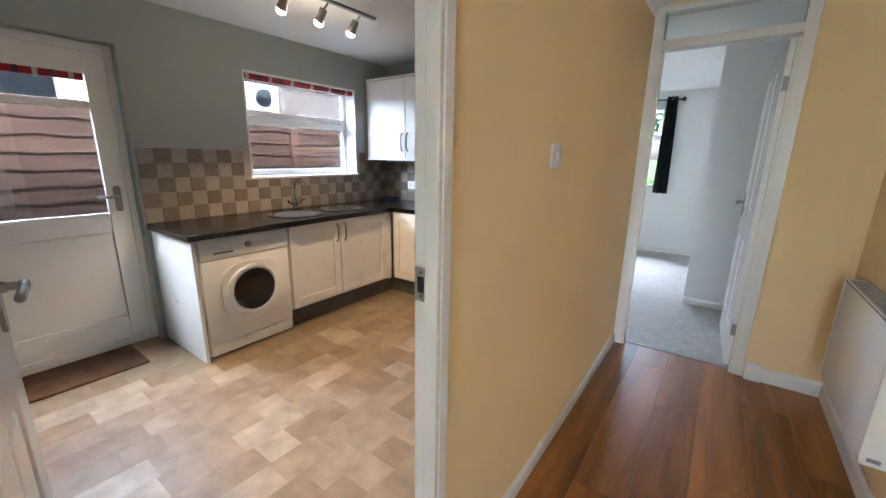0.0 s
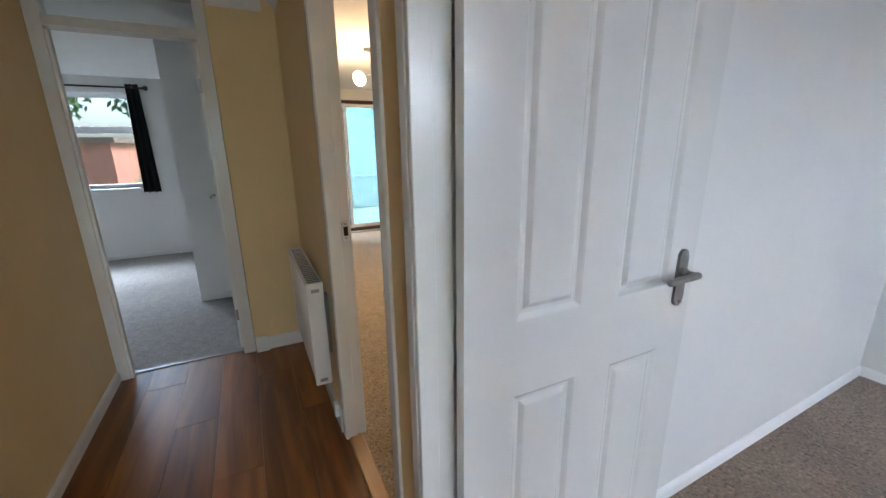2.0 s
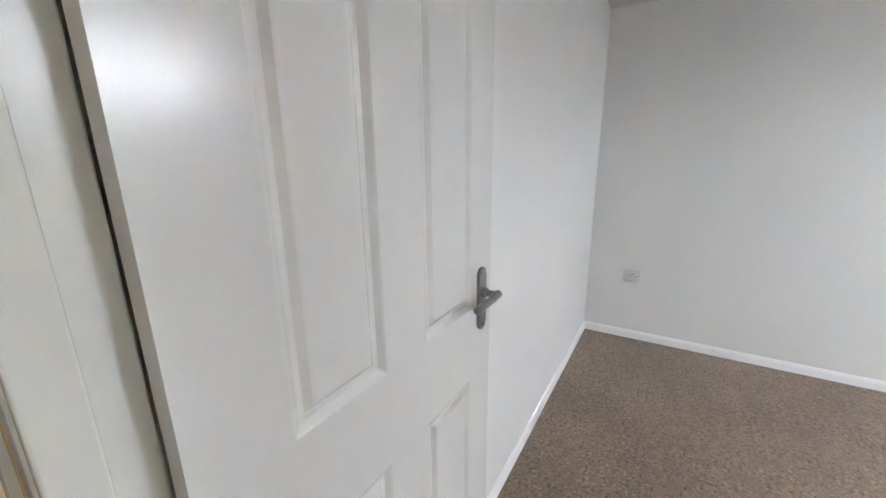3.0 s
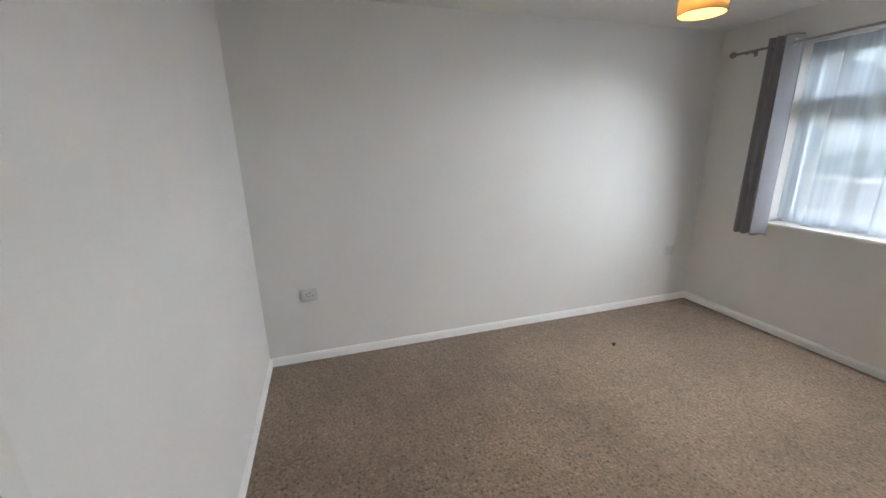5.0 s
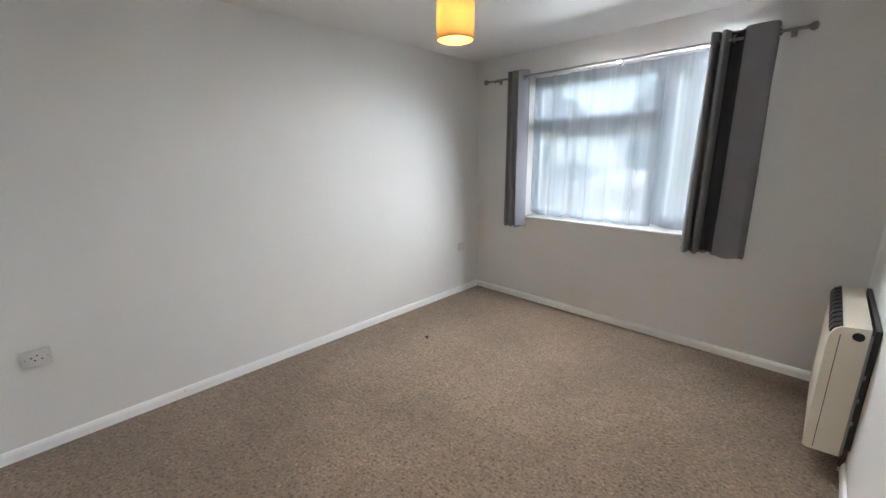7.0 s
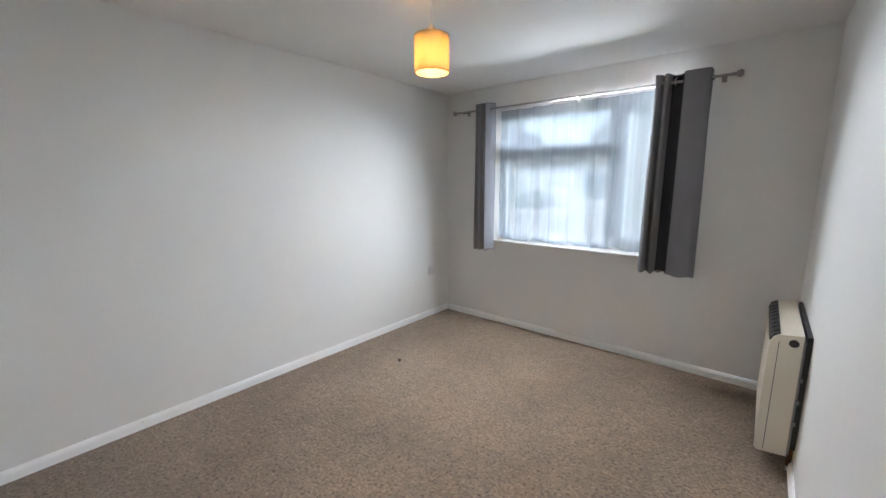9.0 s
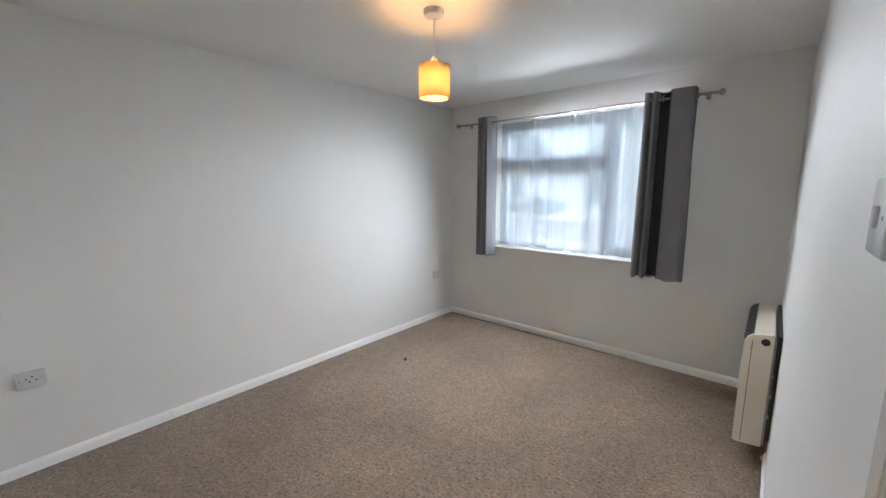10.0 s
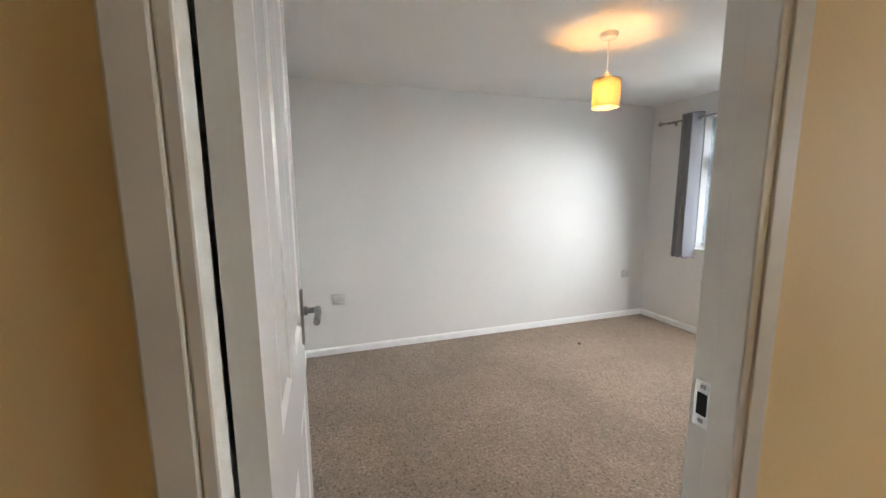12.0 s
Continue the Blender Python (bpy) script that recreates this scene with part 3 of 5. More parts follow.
def panel_door(name, hinge, turn, label, w=0.762, h=1.981, hinge_faces=1):
    """A moulded four-panel door leaf, hung at hinge and turned; local x runs from the hinge to the latch, both faces alike."""
    d = thing(name, (hinge[0], hinge[1], 0.008), label, "door", "structure", turn=turn)
    m = where(d)
    t = 0.0175
    cols = [(0.135, 0.33), (0.455, 0.652)]
    rows = [(0.205, 0.793), (0.99, 1.86)]
    bm = bmesh.new()
    for a, b in ((0, cols[0][0]), (cols[0][1], cols[1][0]), (cols[1][1], w)):
        block(bm, a, b, -t, t, 0, h)
    for a, b in cols:
        for c, e in ((0, rows[0][0]), (rows[0][1], rows[1][0]), (rows[1][1], h)):
            block(bm, a, b, -t, t, c, e)
    bm.transform(m)
    part("door_leaf", bm, GLOSS, d, "white gloss painted door leaf")
    for a, b in cols:
        for c, e in rows:
            bm = bmesh.new()
            for s in (1, -1):
                loops = []
                for inset, depth in ((0, t), (0.004, t - 0.002), (0.014, t - 0.009), (0.02, t - 0.010), (0.024, t - 0.010), (0.036, t - 0.003), (0.04, t - 0.0025)):
                    loops.append([bm.verts.new((x, s * depth, z)) for x, z in ((a + inset, c + inset), (b - inset, c + inset), (b - inset, e - inset), (a + inset, e - inset))])
                for p, q in zip(loops, loops[1:]):
                    for i in range(4):
                        bm.faces.new((p[i], p[(i + 1) % 4], q[(i + 1) % 4], q[i]))
                bm.faces.new(loops[-1])
            bm.transform(m)
            part("panel", bm, GLOSS, d)
    z = 1.005
    lever_handle(d, m @ pose(w - 0.058, t, z, 0, 0, 0), -1)
    lever_handle(d, m @ pose(w - 0.058, -t, z, 0, 0, 180), 1)
    for hz in (0.25, 1.75):
        bm = rod((-0.004, hinge_faces * t, hz - 0.04), (-0.004, hinge_faces * t, hz + 0.04), 0.006, 10)
        block(bm, -0.002, 0.0, -0.014, 0.014, hz - 0.04, hz + 0.04)
        bm.transform(m)
        part("hinge", bm, STEEL, d, "dull steel butt hinge")
    return d


def door_frame(name, axis, a, b, u0, u1, stop_from, stop_to, top, label, strike=0, za=0.965, lip=0.009, stop=0.015):
    """A painted timber frame in a wall between axis = a and axis = b: two posts, a head and the stop that the leaf shuts against."""
    f = thing(name, ((a + b) / 2, (u0 + u1) / 2, 0) if axis == "x" else ((u0 + u1) / 2, (a + b) / 2, 0), label, "door frame", "structure")
    lo, hi = min(a, b) - 0.009, max(a, b) + lip

    def bit(nm, p, q, r, s, z0, z1, bev=0.003):
        part(nm, box(p, q, r, s, z0, z1, bev) if axis == "x" else box(r, s, p, q, z0, z1, bev), TRIM, f)
    bit("post", lo, hi, u0, u0 + 0.042, 0, top)
    bit("post", lo, hi, u1 - 0.036, u1, 0, top)
    bit("head", lo, hi, u0 + 0.042, u1 - 0.036, top - 0.04, top)
    bit("door_stop", stop_from, stop_to, u0 + 0.042, u0 + 0.042 + stop, 0, top - 0.055)
    bit("door_stop", stop_from, stop_to, u1 - 0.052, u1 - 0.036, 0, top - 0.055)
    bit("door_stop", stop_from, stop_to, u0 + 0.042, u1 - 0.036, top - 0.055, top - 0.04)
    if strike:
        u = u0 + 0.042 if strike < 0 else u1 - 0.036
        s = 1 if strike < 0 else -1
        mid = (stop_to + (lo if stop_to < stop_from else hi)) / 2

        def flat(nm, p, q, d0, d1, z0, z1, mat):
            r, t = sorted((u + s * d0, u + s * d1))
            return part(nm, box(p, q, r, t, z0, z1) if axis == "x" else box(r, t, p, q, z0, z1), mat, f)
        pl = flat("strike_plate", mid - 0.017, mid + 0.014, -0.001, 0.0025, za, za + 0.085, CHROME)
        tagged(pl, "steel strike plate with a dark latch hole")
        flat("latch_hole", mid - 0.009, mid + 0.009, 0.002, 0.0032, za + 0.022, za + 0.062, DARK)
        flat("strike_screw", mid - 0.004, mid + 0.004, 0.002, 0.0036, za + 0.008, za + 0.015, STEEL)
        flat("strike_screw", mid - 0.004, mid + 0.004, 0.002, 0.0036, za + 0.07, za + 0.077, STEEL)
    return f


door_frame("door_frame_1", "x", 0.76, 0.848, 0.016, 0.834, 0.7535, 0.80, 2.06, "off-white gloss bedroom door frame", -1, lip=0.001, stop=0.022)
panel_door("door_1", (0.848, 0.770), -1.2, "white four-panel bedroom door standing open against the wall", hinge_faces=1)
door_frame("door_frame_2", "x", 0.76, 0.848, 0.945, 1.79, 0.7535, 0.808, 2.06, "off-white gloss living room door frame", 1, 0.995)
door_frame("door_frame_3", "x", -0.39, -0.456, -0.14, 0.722, -0.3835, -0.422, 2.06, "off-white gloss kitchen door frame", 1, 0.985)
panel_door("door_2", (-0.458, -0.078), 169.6, "white four-panel kitchen door standing open", hinge_faces=-1)
# end of the hall: frame with a fanlight
end_frame = thing("door_frame_4", (-0.0075, 2.95, 0), "white painted door frame with a glazed fanlight", "door frame", "structure")
for nm, x0, x1, z0, z1 in (("post", -0.388, -0.328, 0, 2.235), ("post", 0.328, 0.386, 0, 2.235), ("head", -0.328, 0.328, 2.2, 2.235), ("transom", -0.328, 0.328, 1.995, 2.045)):
    part(nm, box(x0, x1, 2.897, 3.0, z0, z1, 0.003), TRIM, end_frame)
for x0, x1 in ((-0.328, -0.313), (0.313, 0.328)):
    part("door_stop", box(x0, x1, 2.903, 2.945, 0, 1.98, 0.002), TRIM, end_frame)
pane = part("pane", box(-0.328, 0.328, 2.94, 2.944, 2.045, 2.2), CLEAR, end_frame, "clear fanlight glass")
pane.visible_shadow = False
panel_door("door_3", (0.305, 3.0), 92.5, "white four-panel back bedroom door standing open", hinge_faces=-1)
whole("threshold_strip", box(0.768, 0.832, 0.99, 1.75, -0.002, 0.009, 0.004), STRIP, "pale oak threshold strip in the living room doorway", "threshold", "structure")
whole("threshold_strip", box(-0.328, 0.328, 2.95, 2.982, 0.0, 0.007, 0.003), STEEL, "metal carpet strip in the back bedroom doorway", "threshold", "structure")
whole("threshold_strip", box(0.80, 0.832, 0.06, 0.796, 0.0, 0.006, 0.003), STEEL, "metal carpet strip in the bedroom doorway", "threshold", "structure")
whole("threshold_strip", box(-0.45, -0.41, -0.098, 0.684, -0.002, 0.006, 0.003), STEEL, "metal strip in the kitchen doorway", "threshold", "structure")

# front door of white plastic with two panes and a narrow glazed side panel
front = thing("door_4", (0.2, -3.13, 0), "white plastic front door with two clear panes and a side light", "door", "structure")
for nm, x0, x1, z0, z1 in (("frame_post", 0.738, 0.758, 0, 2.12), ("frame_post", 0.50, 0.575, 0, 2.12), ("frame_post", -0.248, -0.19, 0, 2.12), ("frame_head", -0.19, 0.50, 2.05, 2.12), ("frame_head", 0.575, 0.738, 2.05, 2.12),
                           ("side_rail", 0.575, 0.738, 0.02, 0.055), ("side_rail", 0.575, 0.738, 0.82, 0.905), ("stile", 0.42, 0.50, 0.02, 2.05), ("stile", -0.19, -0.10, 0.02, 2.05), ("bottom_rail", -0.10, 0.42, 0.02, 0.11), ("middle_rail", -0.10, 0.42, 0.79, 0.89), ("top_rail", -0.10, 0.42, 1.95, 2.05)):
    d = 0.035 if "frame" in nm or "side" in nm else 0.025
    part(nm, box(x0, x1, -3.13 - d, -3.13 + d, z0, z1, 0.004), UPVC, front)
for x0, x1, z0, z1 in ((-0.10, 0.42, 0.11, 0.79), (-0.10, 0.42, 0.89, 1.95), (0.575, 0.738, 0.055, 0.82), (0.575, 0.738, 0.905, 2.05)):
    part("pane", box(x0, x1, -3.133, -3.127, z0, z1), OBSCURE, front).visible_shadow = False
part("hinge", rod((0.503, -3.095, 1.2), (0.503, -3.095, 1.3), 0.009), UPVC, front)
part("sill", box(-0.25, 0.76, -3.2, -3.09, -0.01, 0.022, 0.004), STRIP, front, "wooden door sill")


# ---- windows ----
def window(name, axis, plane, u0, u1, z0, z1, bars, label, depth=0.06, rail=0.055, mat=UPVC, glass=PALE_GLASS):
    """A framed window about the plane axis = plane; bars: (u, u, z, z) of inner mullions and transoms."""
    base = (plane, (u0 + u1) / 2, z0) if axis == "x" else ((u0 + u1) / 2, plane, z0)
    w = thing(name, base, label, "window", "structure")

    def bit(nm, a, b, c, d, half, m=mat, bev=0.006):
        return part(nm, box(plane - half, plane + half, a, b, c, d, bev) if axis == "x" else box(a, b, plane - half, plane + half, c, d, bev), m, w)
    h = depth / 2
    bit("frame_post", u0, u0 + rail, z0, z1, h), bit("frame_post", u1 - rail, u1, z0, z1, h)
    bit("frame_rail", u0 + rail, u1 - rail, z0, z0 + rail, h), bit("frame_rail", u0 + rail, u1 - rail, z1 - rail, z1, h)
    for a, b, c, d in bars:
        bit("mullion" if d - c > b - a else "transom", a, b, c, d, h * 0.92)
    bit("pane", u0 + rail, u1 - rail, z0 + rail, z1 - rail, 0.003, glass, 0).visible_shadow = False
    return w


win = window("window_1", "y", -2.925, 1.56, 3.09, 0.83, 2.06, [(2.0, 2.095, 0.885, 2.005), (2.095, 3.035, 1.585, 1.665)], "white plastic bedroom window with a top light", 0.07, 0.062, glass=GLASS)
for nm, x0, x1, z0, z1 in (("casement_rail", 1.622, 2.0, 0.892, 0.945), ("casement_rail", 1.622, 2.0, 1.945, 1.998), ("casement_stile", 1.945, 2.0, 0.945, 1.945), ("vent_rail", 2.095, 3.028, 1.665, 1.705), ("vent_rail", 2.095, 3.028, 1.955, 1.998)):
    part(nm, box(x0, x1, -2.955, -2.882, z0, z1, 0.006), UPVC, win)
part("window_handle", box(1.965, 1.98, -2.885, -2.862, 1.35, 1.47, 0.005), UPVC, win)
part("window_handle", box(2.3, 2.42, -2.885, -2.862, 1.672, 1.688, 0.005), UPVC, win)
whole("window_sill", box(1.54, 3.11, -2.9, -2.745, 0.808, 0.83, 0.006), GLOSS, "white gloss window sill", "sill", "structure")
kwin = window("window_2", "x", -3.2, 1.67, 2.80, 1.137, 1.955, [(1.725, 2.745, 1.56, 1.625)], "white plastic kitchen window with a top vent", 0.07, 0.055)
part("vent_rail", box(-3.235, -3.155, 1.725, 2.745, 1.628, 1.668, 0.006), UPVC, kwin)
part("vent_stay", box(-3.16, -3.145, 2.12, 2.4, 1.615, 1.628, 0.004), UPVC, kwin)
whole("window_sill", box(-3.165, -3.012, 1.66, 2.81, 1.118, 1.139, 0.005), UPVC, "white kitchen window sill", "sill", "structure")
for nm, y0, y1 in (("a", 1.67, 1.682), ("b", 2.788, 2.80)):
    whole("window_reveal", box(-3.165, -3.028, y0, y1, 1.139, 1.955), UPVC, "white lined side of the kitchen window opening", "reveal", "structure")
whole("window_reveal", box(-3.165, -3.028, 1.682, 2.788, 1.943, 1.955), UPVC, "white lined head of the kitchen window opening", "reveal", "structure")
window("window_3", "y", 6.53, -2.2, -0.69, 0.92, 2.07, [(-1.5, -1.42, 0.97, 2.02), (-1.42, -0.74, 1.6, 1.68)], "white plastic back bedroom window", 0.07, 0.05, glass=BACK_GLASS)
whole("window_sill", box(-2.22, -0.67, 6.37, 6.5, 0.9, 0.92, 0.005), GLOSS, "white back bedroom window sill", "sill", "structure")

# back door: half-glazed, in a deep reveal
back = thing("door_5", (-3.14, 0.46, 0), "white half-glazed kitchen back door with a lever handle", "door", "structure")
for nm, y0, y1, z0, z1, d in (("frame_post", 0.022, 0.079, 0, 1.958, 0.035), ("frame_post", 0.853, 0.893, 0, 1.958, 0.035), ("frame_head", 0.079, 0.853, 1.906, 1.958, 0.035), ("threshold", 0.079, 0.853, 0, 0.026, 0.032), ("stile", 0.075, 0.185, 0.02, 1.91, 0.022), ("stile", 0.745, 0.857, 0.02, 1.91, 0.022), ("top_rail", 0.185, 0.745, 1.775, 1.91, 0.022), ("glazing_bar", 0.185, 0.745, 1.575, 1.62, 0.022), ("lock_rail", 0.185, 0.745, 0.80, 0.93, 0.022), ("bottom_rail", 0.185, 0.745, 0.02, 0.20, 0.022), ("panel", 0.185, 0.745, 0.20, 0.80, 0.008)):
    part(nm, box(-3.14 - d, -3.14 + d, y0, y1, z0, z1, 0.004), GLOSS, back)
part("weather_bar", box(-3.119, -3.098, 0.085, 0.848, 0.028, 0.07, 0.005), GLOSS, back)
part("panel_moulding", box(-3.134, -3.118, 0.185, 0.745, 0.2, 0.215, 0.004), GLOSS, back)
for z0, z1 in ((0.93, 1.575), (1.62, 1.775)):
    part("pane", box(-3.144, -3.140, 0.185, 0.745, z0, z1), PALE_GLASS, back).visible_shadow = False
lever_handle(back, pose(-3.118, 0.80, 1.02, 0, 0, -90), 1)
part("blind", box(-3.122, -3.108, 0.2, 0.735, 1.735, 1.775, 0.004), TARTAN_RED, back, "rolled red check blind")
for k in range(7):
    y0 = 0.215 + k * 0.076
    part("check_band", box(-3.1235, -3.1065, y0, y0 + 0.024, 1.734, 1.776, 0.003), TARTAN_DARK if k % 2 else TARTAN_PALE, back)

# patio doors
patio = thing("door_6", (1.95, 6.5, 0.03), "brown framed sliding patio doors", "patio door", "structure")
for nm, x0, x1, z0, z1 in (("frame_post", 0.95, 1.0, 0.03, 2.1), ("frame_post", 2.91, 2.96, 0.03, 2.1), ("frame_rail", 1.0, 2.91, 0.03, 0.08), ("frame_rail", 1.0, 2.91, 2.05, 2.1)):
    part(nm, box(x0, x1, 6.44, 6.56, z0, z1, 0.004), BROWNFRAME, patio)
for x0, x1, y in ((1.0, 2.0, 6.47), (1.93, 2.91, 6.52)):
    sash = part("sash", box(x0, x0 + 0.045, y - 0.018, y + 0.018, 0.08, 2.05, 0.003), UPVC, patio)
    for a, b, c, d in ((x1 - 0.045, x1, 0.08, 2.05), (x0 + 0.045, x1 - 0.045, 0.08, 0.13), (x0 + 0.045, x1 - 0.045, 2.0, 2.05)):
        part("sash_rail", box(a, b, y - 0.018, y + 0.018, c, d, 0.003), UPVC, sash)
    part("pane", box(x0 + 0.045, x1 - 0.045, y - 0.003, y + 0.003, 0.13, 2.0), TEAL_GLASS, sash).visible_shadow = False


# ---- bedroom ----
def curtain(name, path, z0, z1, m_front, label, hem=0.05, flare=0.0, eyelets=(), thickness=0.004, rows=14, group="", back=None):
    """A hanging curtain whose foot follows path (x, y); flare spreads it towards the foot."""
    pts = [Vector((x, y)) for x, y in path]
    smooth = []
    for i in range(len(pts) - 1):
        p0, p1, p2, p3 = pts[max(i - 1, 0)], pts[i], pts[i + 1], pts[min(i + 2, len(pts) - 1)]
        for k in range(6):
            t = k / 6
            smooth.append(0.5 * ((2 * p1) + (p2 - p0) * t + (2 * p0 - 5 * p1 + 4 * p2 - p3) * t * t + (3 * p1 - p0 - 3 * p2 + p3) * t ** 3))
    smooth.append(pts[-1])
    mid = sum((p.x for p in smooth), 0.0) / len(smooth)
    bm = bmesh.new()
    sheets = []
    for off in (0, thickness):
        grid = []
        for r in range(rows + 1):
            f = r / rows
            z = z0 + (z1 - z0) * f
            row = []
            for i, p in enumerate(smooth):
                q = smooth[min(i + 1, len(smooth) - 1)] - smooth[max(i - 1, 0)]
                nrm = Vector((-q.y, q.x)).normalized()
                k = 1 + flare * (1 - f) + 0.02 * math.sin(5 * f + i * 0.4)
                wob = 0.004 * math.sin(7 * f + i * 0.9) * (1 - f)
                row.append(bm.verts.new((mid + (p.x - mid) * k + nrm.x * off, p.y + nrm.y * off + wob, z + (0.006 * math.sin(i * 0.55) if r == 0 else 0))))
            grid.append(row)
        sheets.append(grid)
    for grid in sheets:
        for a, b in zip(grid, grid[1:]):
            for i in range(len(a) - 1):
                bm.faces.new((a[i], a[i + 1], b[i + 1], b[i]))
    f, g = sheets
    for r in range(rows):
        for i in (0, len(smooth) - 1):
            bm.faces.new((f[r][i], f[r + 1][i], g[r + 1][i], g[r][i]))
    for r in (0, rows):
        for i in range(len(smooth) - 1):
            bm.faces.new((f[r][i], f[r][i + 1], g[r][i + 1], g[r][i]))
    c = thing(name, (mid, smooth[0].y, z0), label, "curtain", group=group)
    part("cloth", bm, m_front, c, smooth=True)
    for ex, ey, ez, rz in eyelets:
        bm = turned([(0.017, -0.004), (0.026, -0.004), (0.028, 0), (0.026, 0.004), (0.017, 0.004), (0.017, -0.004)], pose(ex, ey, ez, 90, 0, rz), 18)
        part("eyelet", bm, CHROME, c, "chrome eyelet ring", True)
    return c


narrow = curtain("curtain", [(3.265, -2.70), (3.242, -2.668), (3.218, -2.69), (3.19, -2.662), (3.16, -2.686), (3.128, -2.664), (3.096, -2.704), (3.075, -2.745)], 0.735, 2.095, CURTAIN,
        "narrow grey cotton eyelet curtain drawn back from the window", flare=0.10, eyelets=[(3.10, -2.69, 2.04, 35), (3.235, -2.69, 2.04, -40)], group="bedroom curtains")
wide = curtain("curtain", [(1.762, -2.722), (1.742, -2.655), (1.716, -2.66), (1.702, -2.72), (1.69, -2.66), (1.672, -2.645), (1.655, -2.70), (1.645, -2.722), (1.605, -2.724), (1.585, -2.695), (1.57, -2.655), (1.50, -2.648), (1.44, -2.655), (1.425, -2.70), (1.43, -2.745)], 0.728, 2.095, CURTAIN,
               "wide dark grey cotton eyelet curtain hanging in deep folds", flare=0.06, eyelets=[(1.43, -2.69, 2.04, 60), (1.72, -2.69, 2.04, -50), (1.62, -2.69, 2.04, 40)], group="bedroom curtains")


def tone_strip(parent, label, mat, path, z0, z1, rows=8):
    """A strip along path whose colour holds light or shade, wider towards the foot as its curtain is."""
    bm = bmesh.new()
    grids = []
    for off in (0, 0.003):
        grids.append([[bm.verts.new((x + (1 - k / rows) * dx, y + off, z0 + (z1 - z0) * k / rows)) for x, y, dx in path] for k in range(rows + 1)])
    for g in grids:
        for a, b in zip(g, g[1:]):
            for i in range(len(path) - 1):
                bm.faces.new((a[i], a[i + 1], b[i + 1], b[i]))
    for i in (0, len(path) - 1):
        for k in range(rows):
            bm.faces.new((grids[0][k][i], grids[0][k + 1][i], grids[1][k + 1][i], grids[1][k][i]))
    part("painted_strip", bm, mat, parent, label, True)


# the deep fold's shade is put in as a near-black strip
tone_strip(wide, "dark strip painting the shade in the deep fold", FOLD_SHADE, [(1.650, -2.700, 0.004), (1.640, -2.712, 0.003), (1.615, -2.714, 0.0), (1.592, -2.698, -0.001), (1.578, -2.668, -0.001)], 0.745, 2.085)
# daylight on the narrow curtain's edge, put in as a paler strip
tone_strip(narrow, "pale strip painting the daylight on the curtain's edge", EDGE_DAYLIGHT, [(3.125, -2.655, -0.005), (3.108, -2.672, -0.006), (3.092, -2.700, -0.008), (3.072, -2.735, -0.010)], 0.75, 2.085)
pole = thing("curtain_pole", (2.4, -2.69, 2.04), "slim brushed steel curtain pole with ball finials", "curtain pole")
part("rod", rod((1.32, -2.69, 2.04), (3.47, -2.69, 2.04), 0.0085), STEEL, pole, smooth=True)
for x, s in ((1.32, -1), (3.47, 1)):
    bm = turned([(0.0, 0), (0.011, 0), (0.011, 0.01), (0.008, 0.014), (0.018, 0.022), (0.024, 0.036), (0.018, 0.05), (0, 0.056)], pose(x, -2.69, 2.04, 0, 90 * s, 0), 16)
    part("finial", bm, STEEL, pole, "brushed steel ball finial", True)
for x in (1.37, 2.32, 3.40):
    br = part("bracket", rod((x, -2.778, 2.04), (x, -2.70, 2.04), 0.006), STEEL, pole, smooth=True)
    part("bracket_plate", box(x - 0.014, x + 0.014, -2.78, -2.774, 2.015, 2.065, 0.003), STEEL, br)
    part("bracket_cup", box(x - 0.008, x + 0.008, -2.702, -2.676, 2.024, 2.034, 0.002), STEEL, br)
# net curtain in the window opening
bm = bmesh.new()
cols, rows_n = 260, 18
net = []
for r in range(rows_n + 1):
    f = r / rows_n
    row = []
    for i in range(cols + 1):
        u = i / cols
        sweep = max(0.0, 0.36 - u) * (1 - f) * 0.22
        ph = u * 62 + 2.2 * math.sin(u * 5.3) + (1 - f) * 0.6 * math.sin(u * 19)
        amp = 0.008 + 0.012 * (0.5 + 0.5 * math.sin(u * 17 + 1.2))
        x = 1.575 + 1.5 * u + 0.030 * (0.6 + 0.4 * math.sin(u * 23)) * math.sin(ph + 1.3) * (u * (1 - u) * 4) ** 0.4 - sweep * 0.5 * u * 4
        y = -2.838 + amp * math.sin(ph) + (1 - f) * 0.006 * math.sin(u * 33)
        z = 0.838 + (2.035 - 0.838) * f
        if r == 0:
            z += 0.03 * max(0.0, math.sin(u * 27)) ** 3
        row.append(bm.verts.new((min(max(x, 1.566), 3.084), y, z)))
    net.append(row)
for a, b in zip(net, net[1:]):
    for i in range(cols):
        bm.faces.new((a[i], a[i + 1], b[i + 1], b[i]))
netc = thing("net_curtain", (2.32, -2.835, 0.838), "sheer white net curtain with soft folds and a scalloped hem", "net curtain")
part("cloth", bm, NET, netc, smooth=True)
part("wire", rod((1.562, -2.838, 2.038), (3.088, -2.838, 2.038), 0.004), UPVC, netc)

# pendant lamp
pend = thing("pendant_lamp", (2.27, -0.94, H), "ceiling pendant with a yellow fabric drum shade, lit", "pendant lamp")
part("ceiling_rose", turned([(0, 0), (0.048, 0), (0.05, -0.008), (0.044, -0.026), (0.02, -0.034), (0, -0.034)], pose(2.27, -0.94, H - 0.0005)), UPVC, pend, "white plastic ceiling rose", True)
part("flex", rod((2.27, -0.94, 2.0), (2.27, -0.94, 2.225), 0.0035, 8), UPVC, pend)
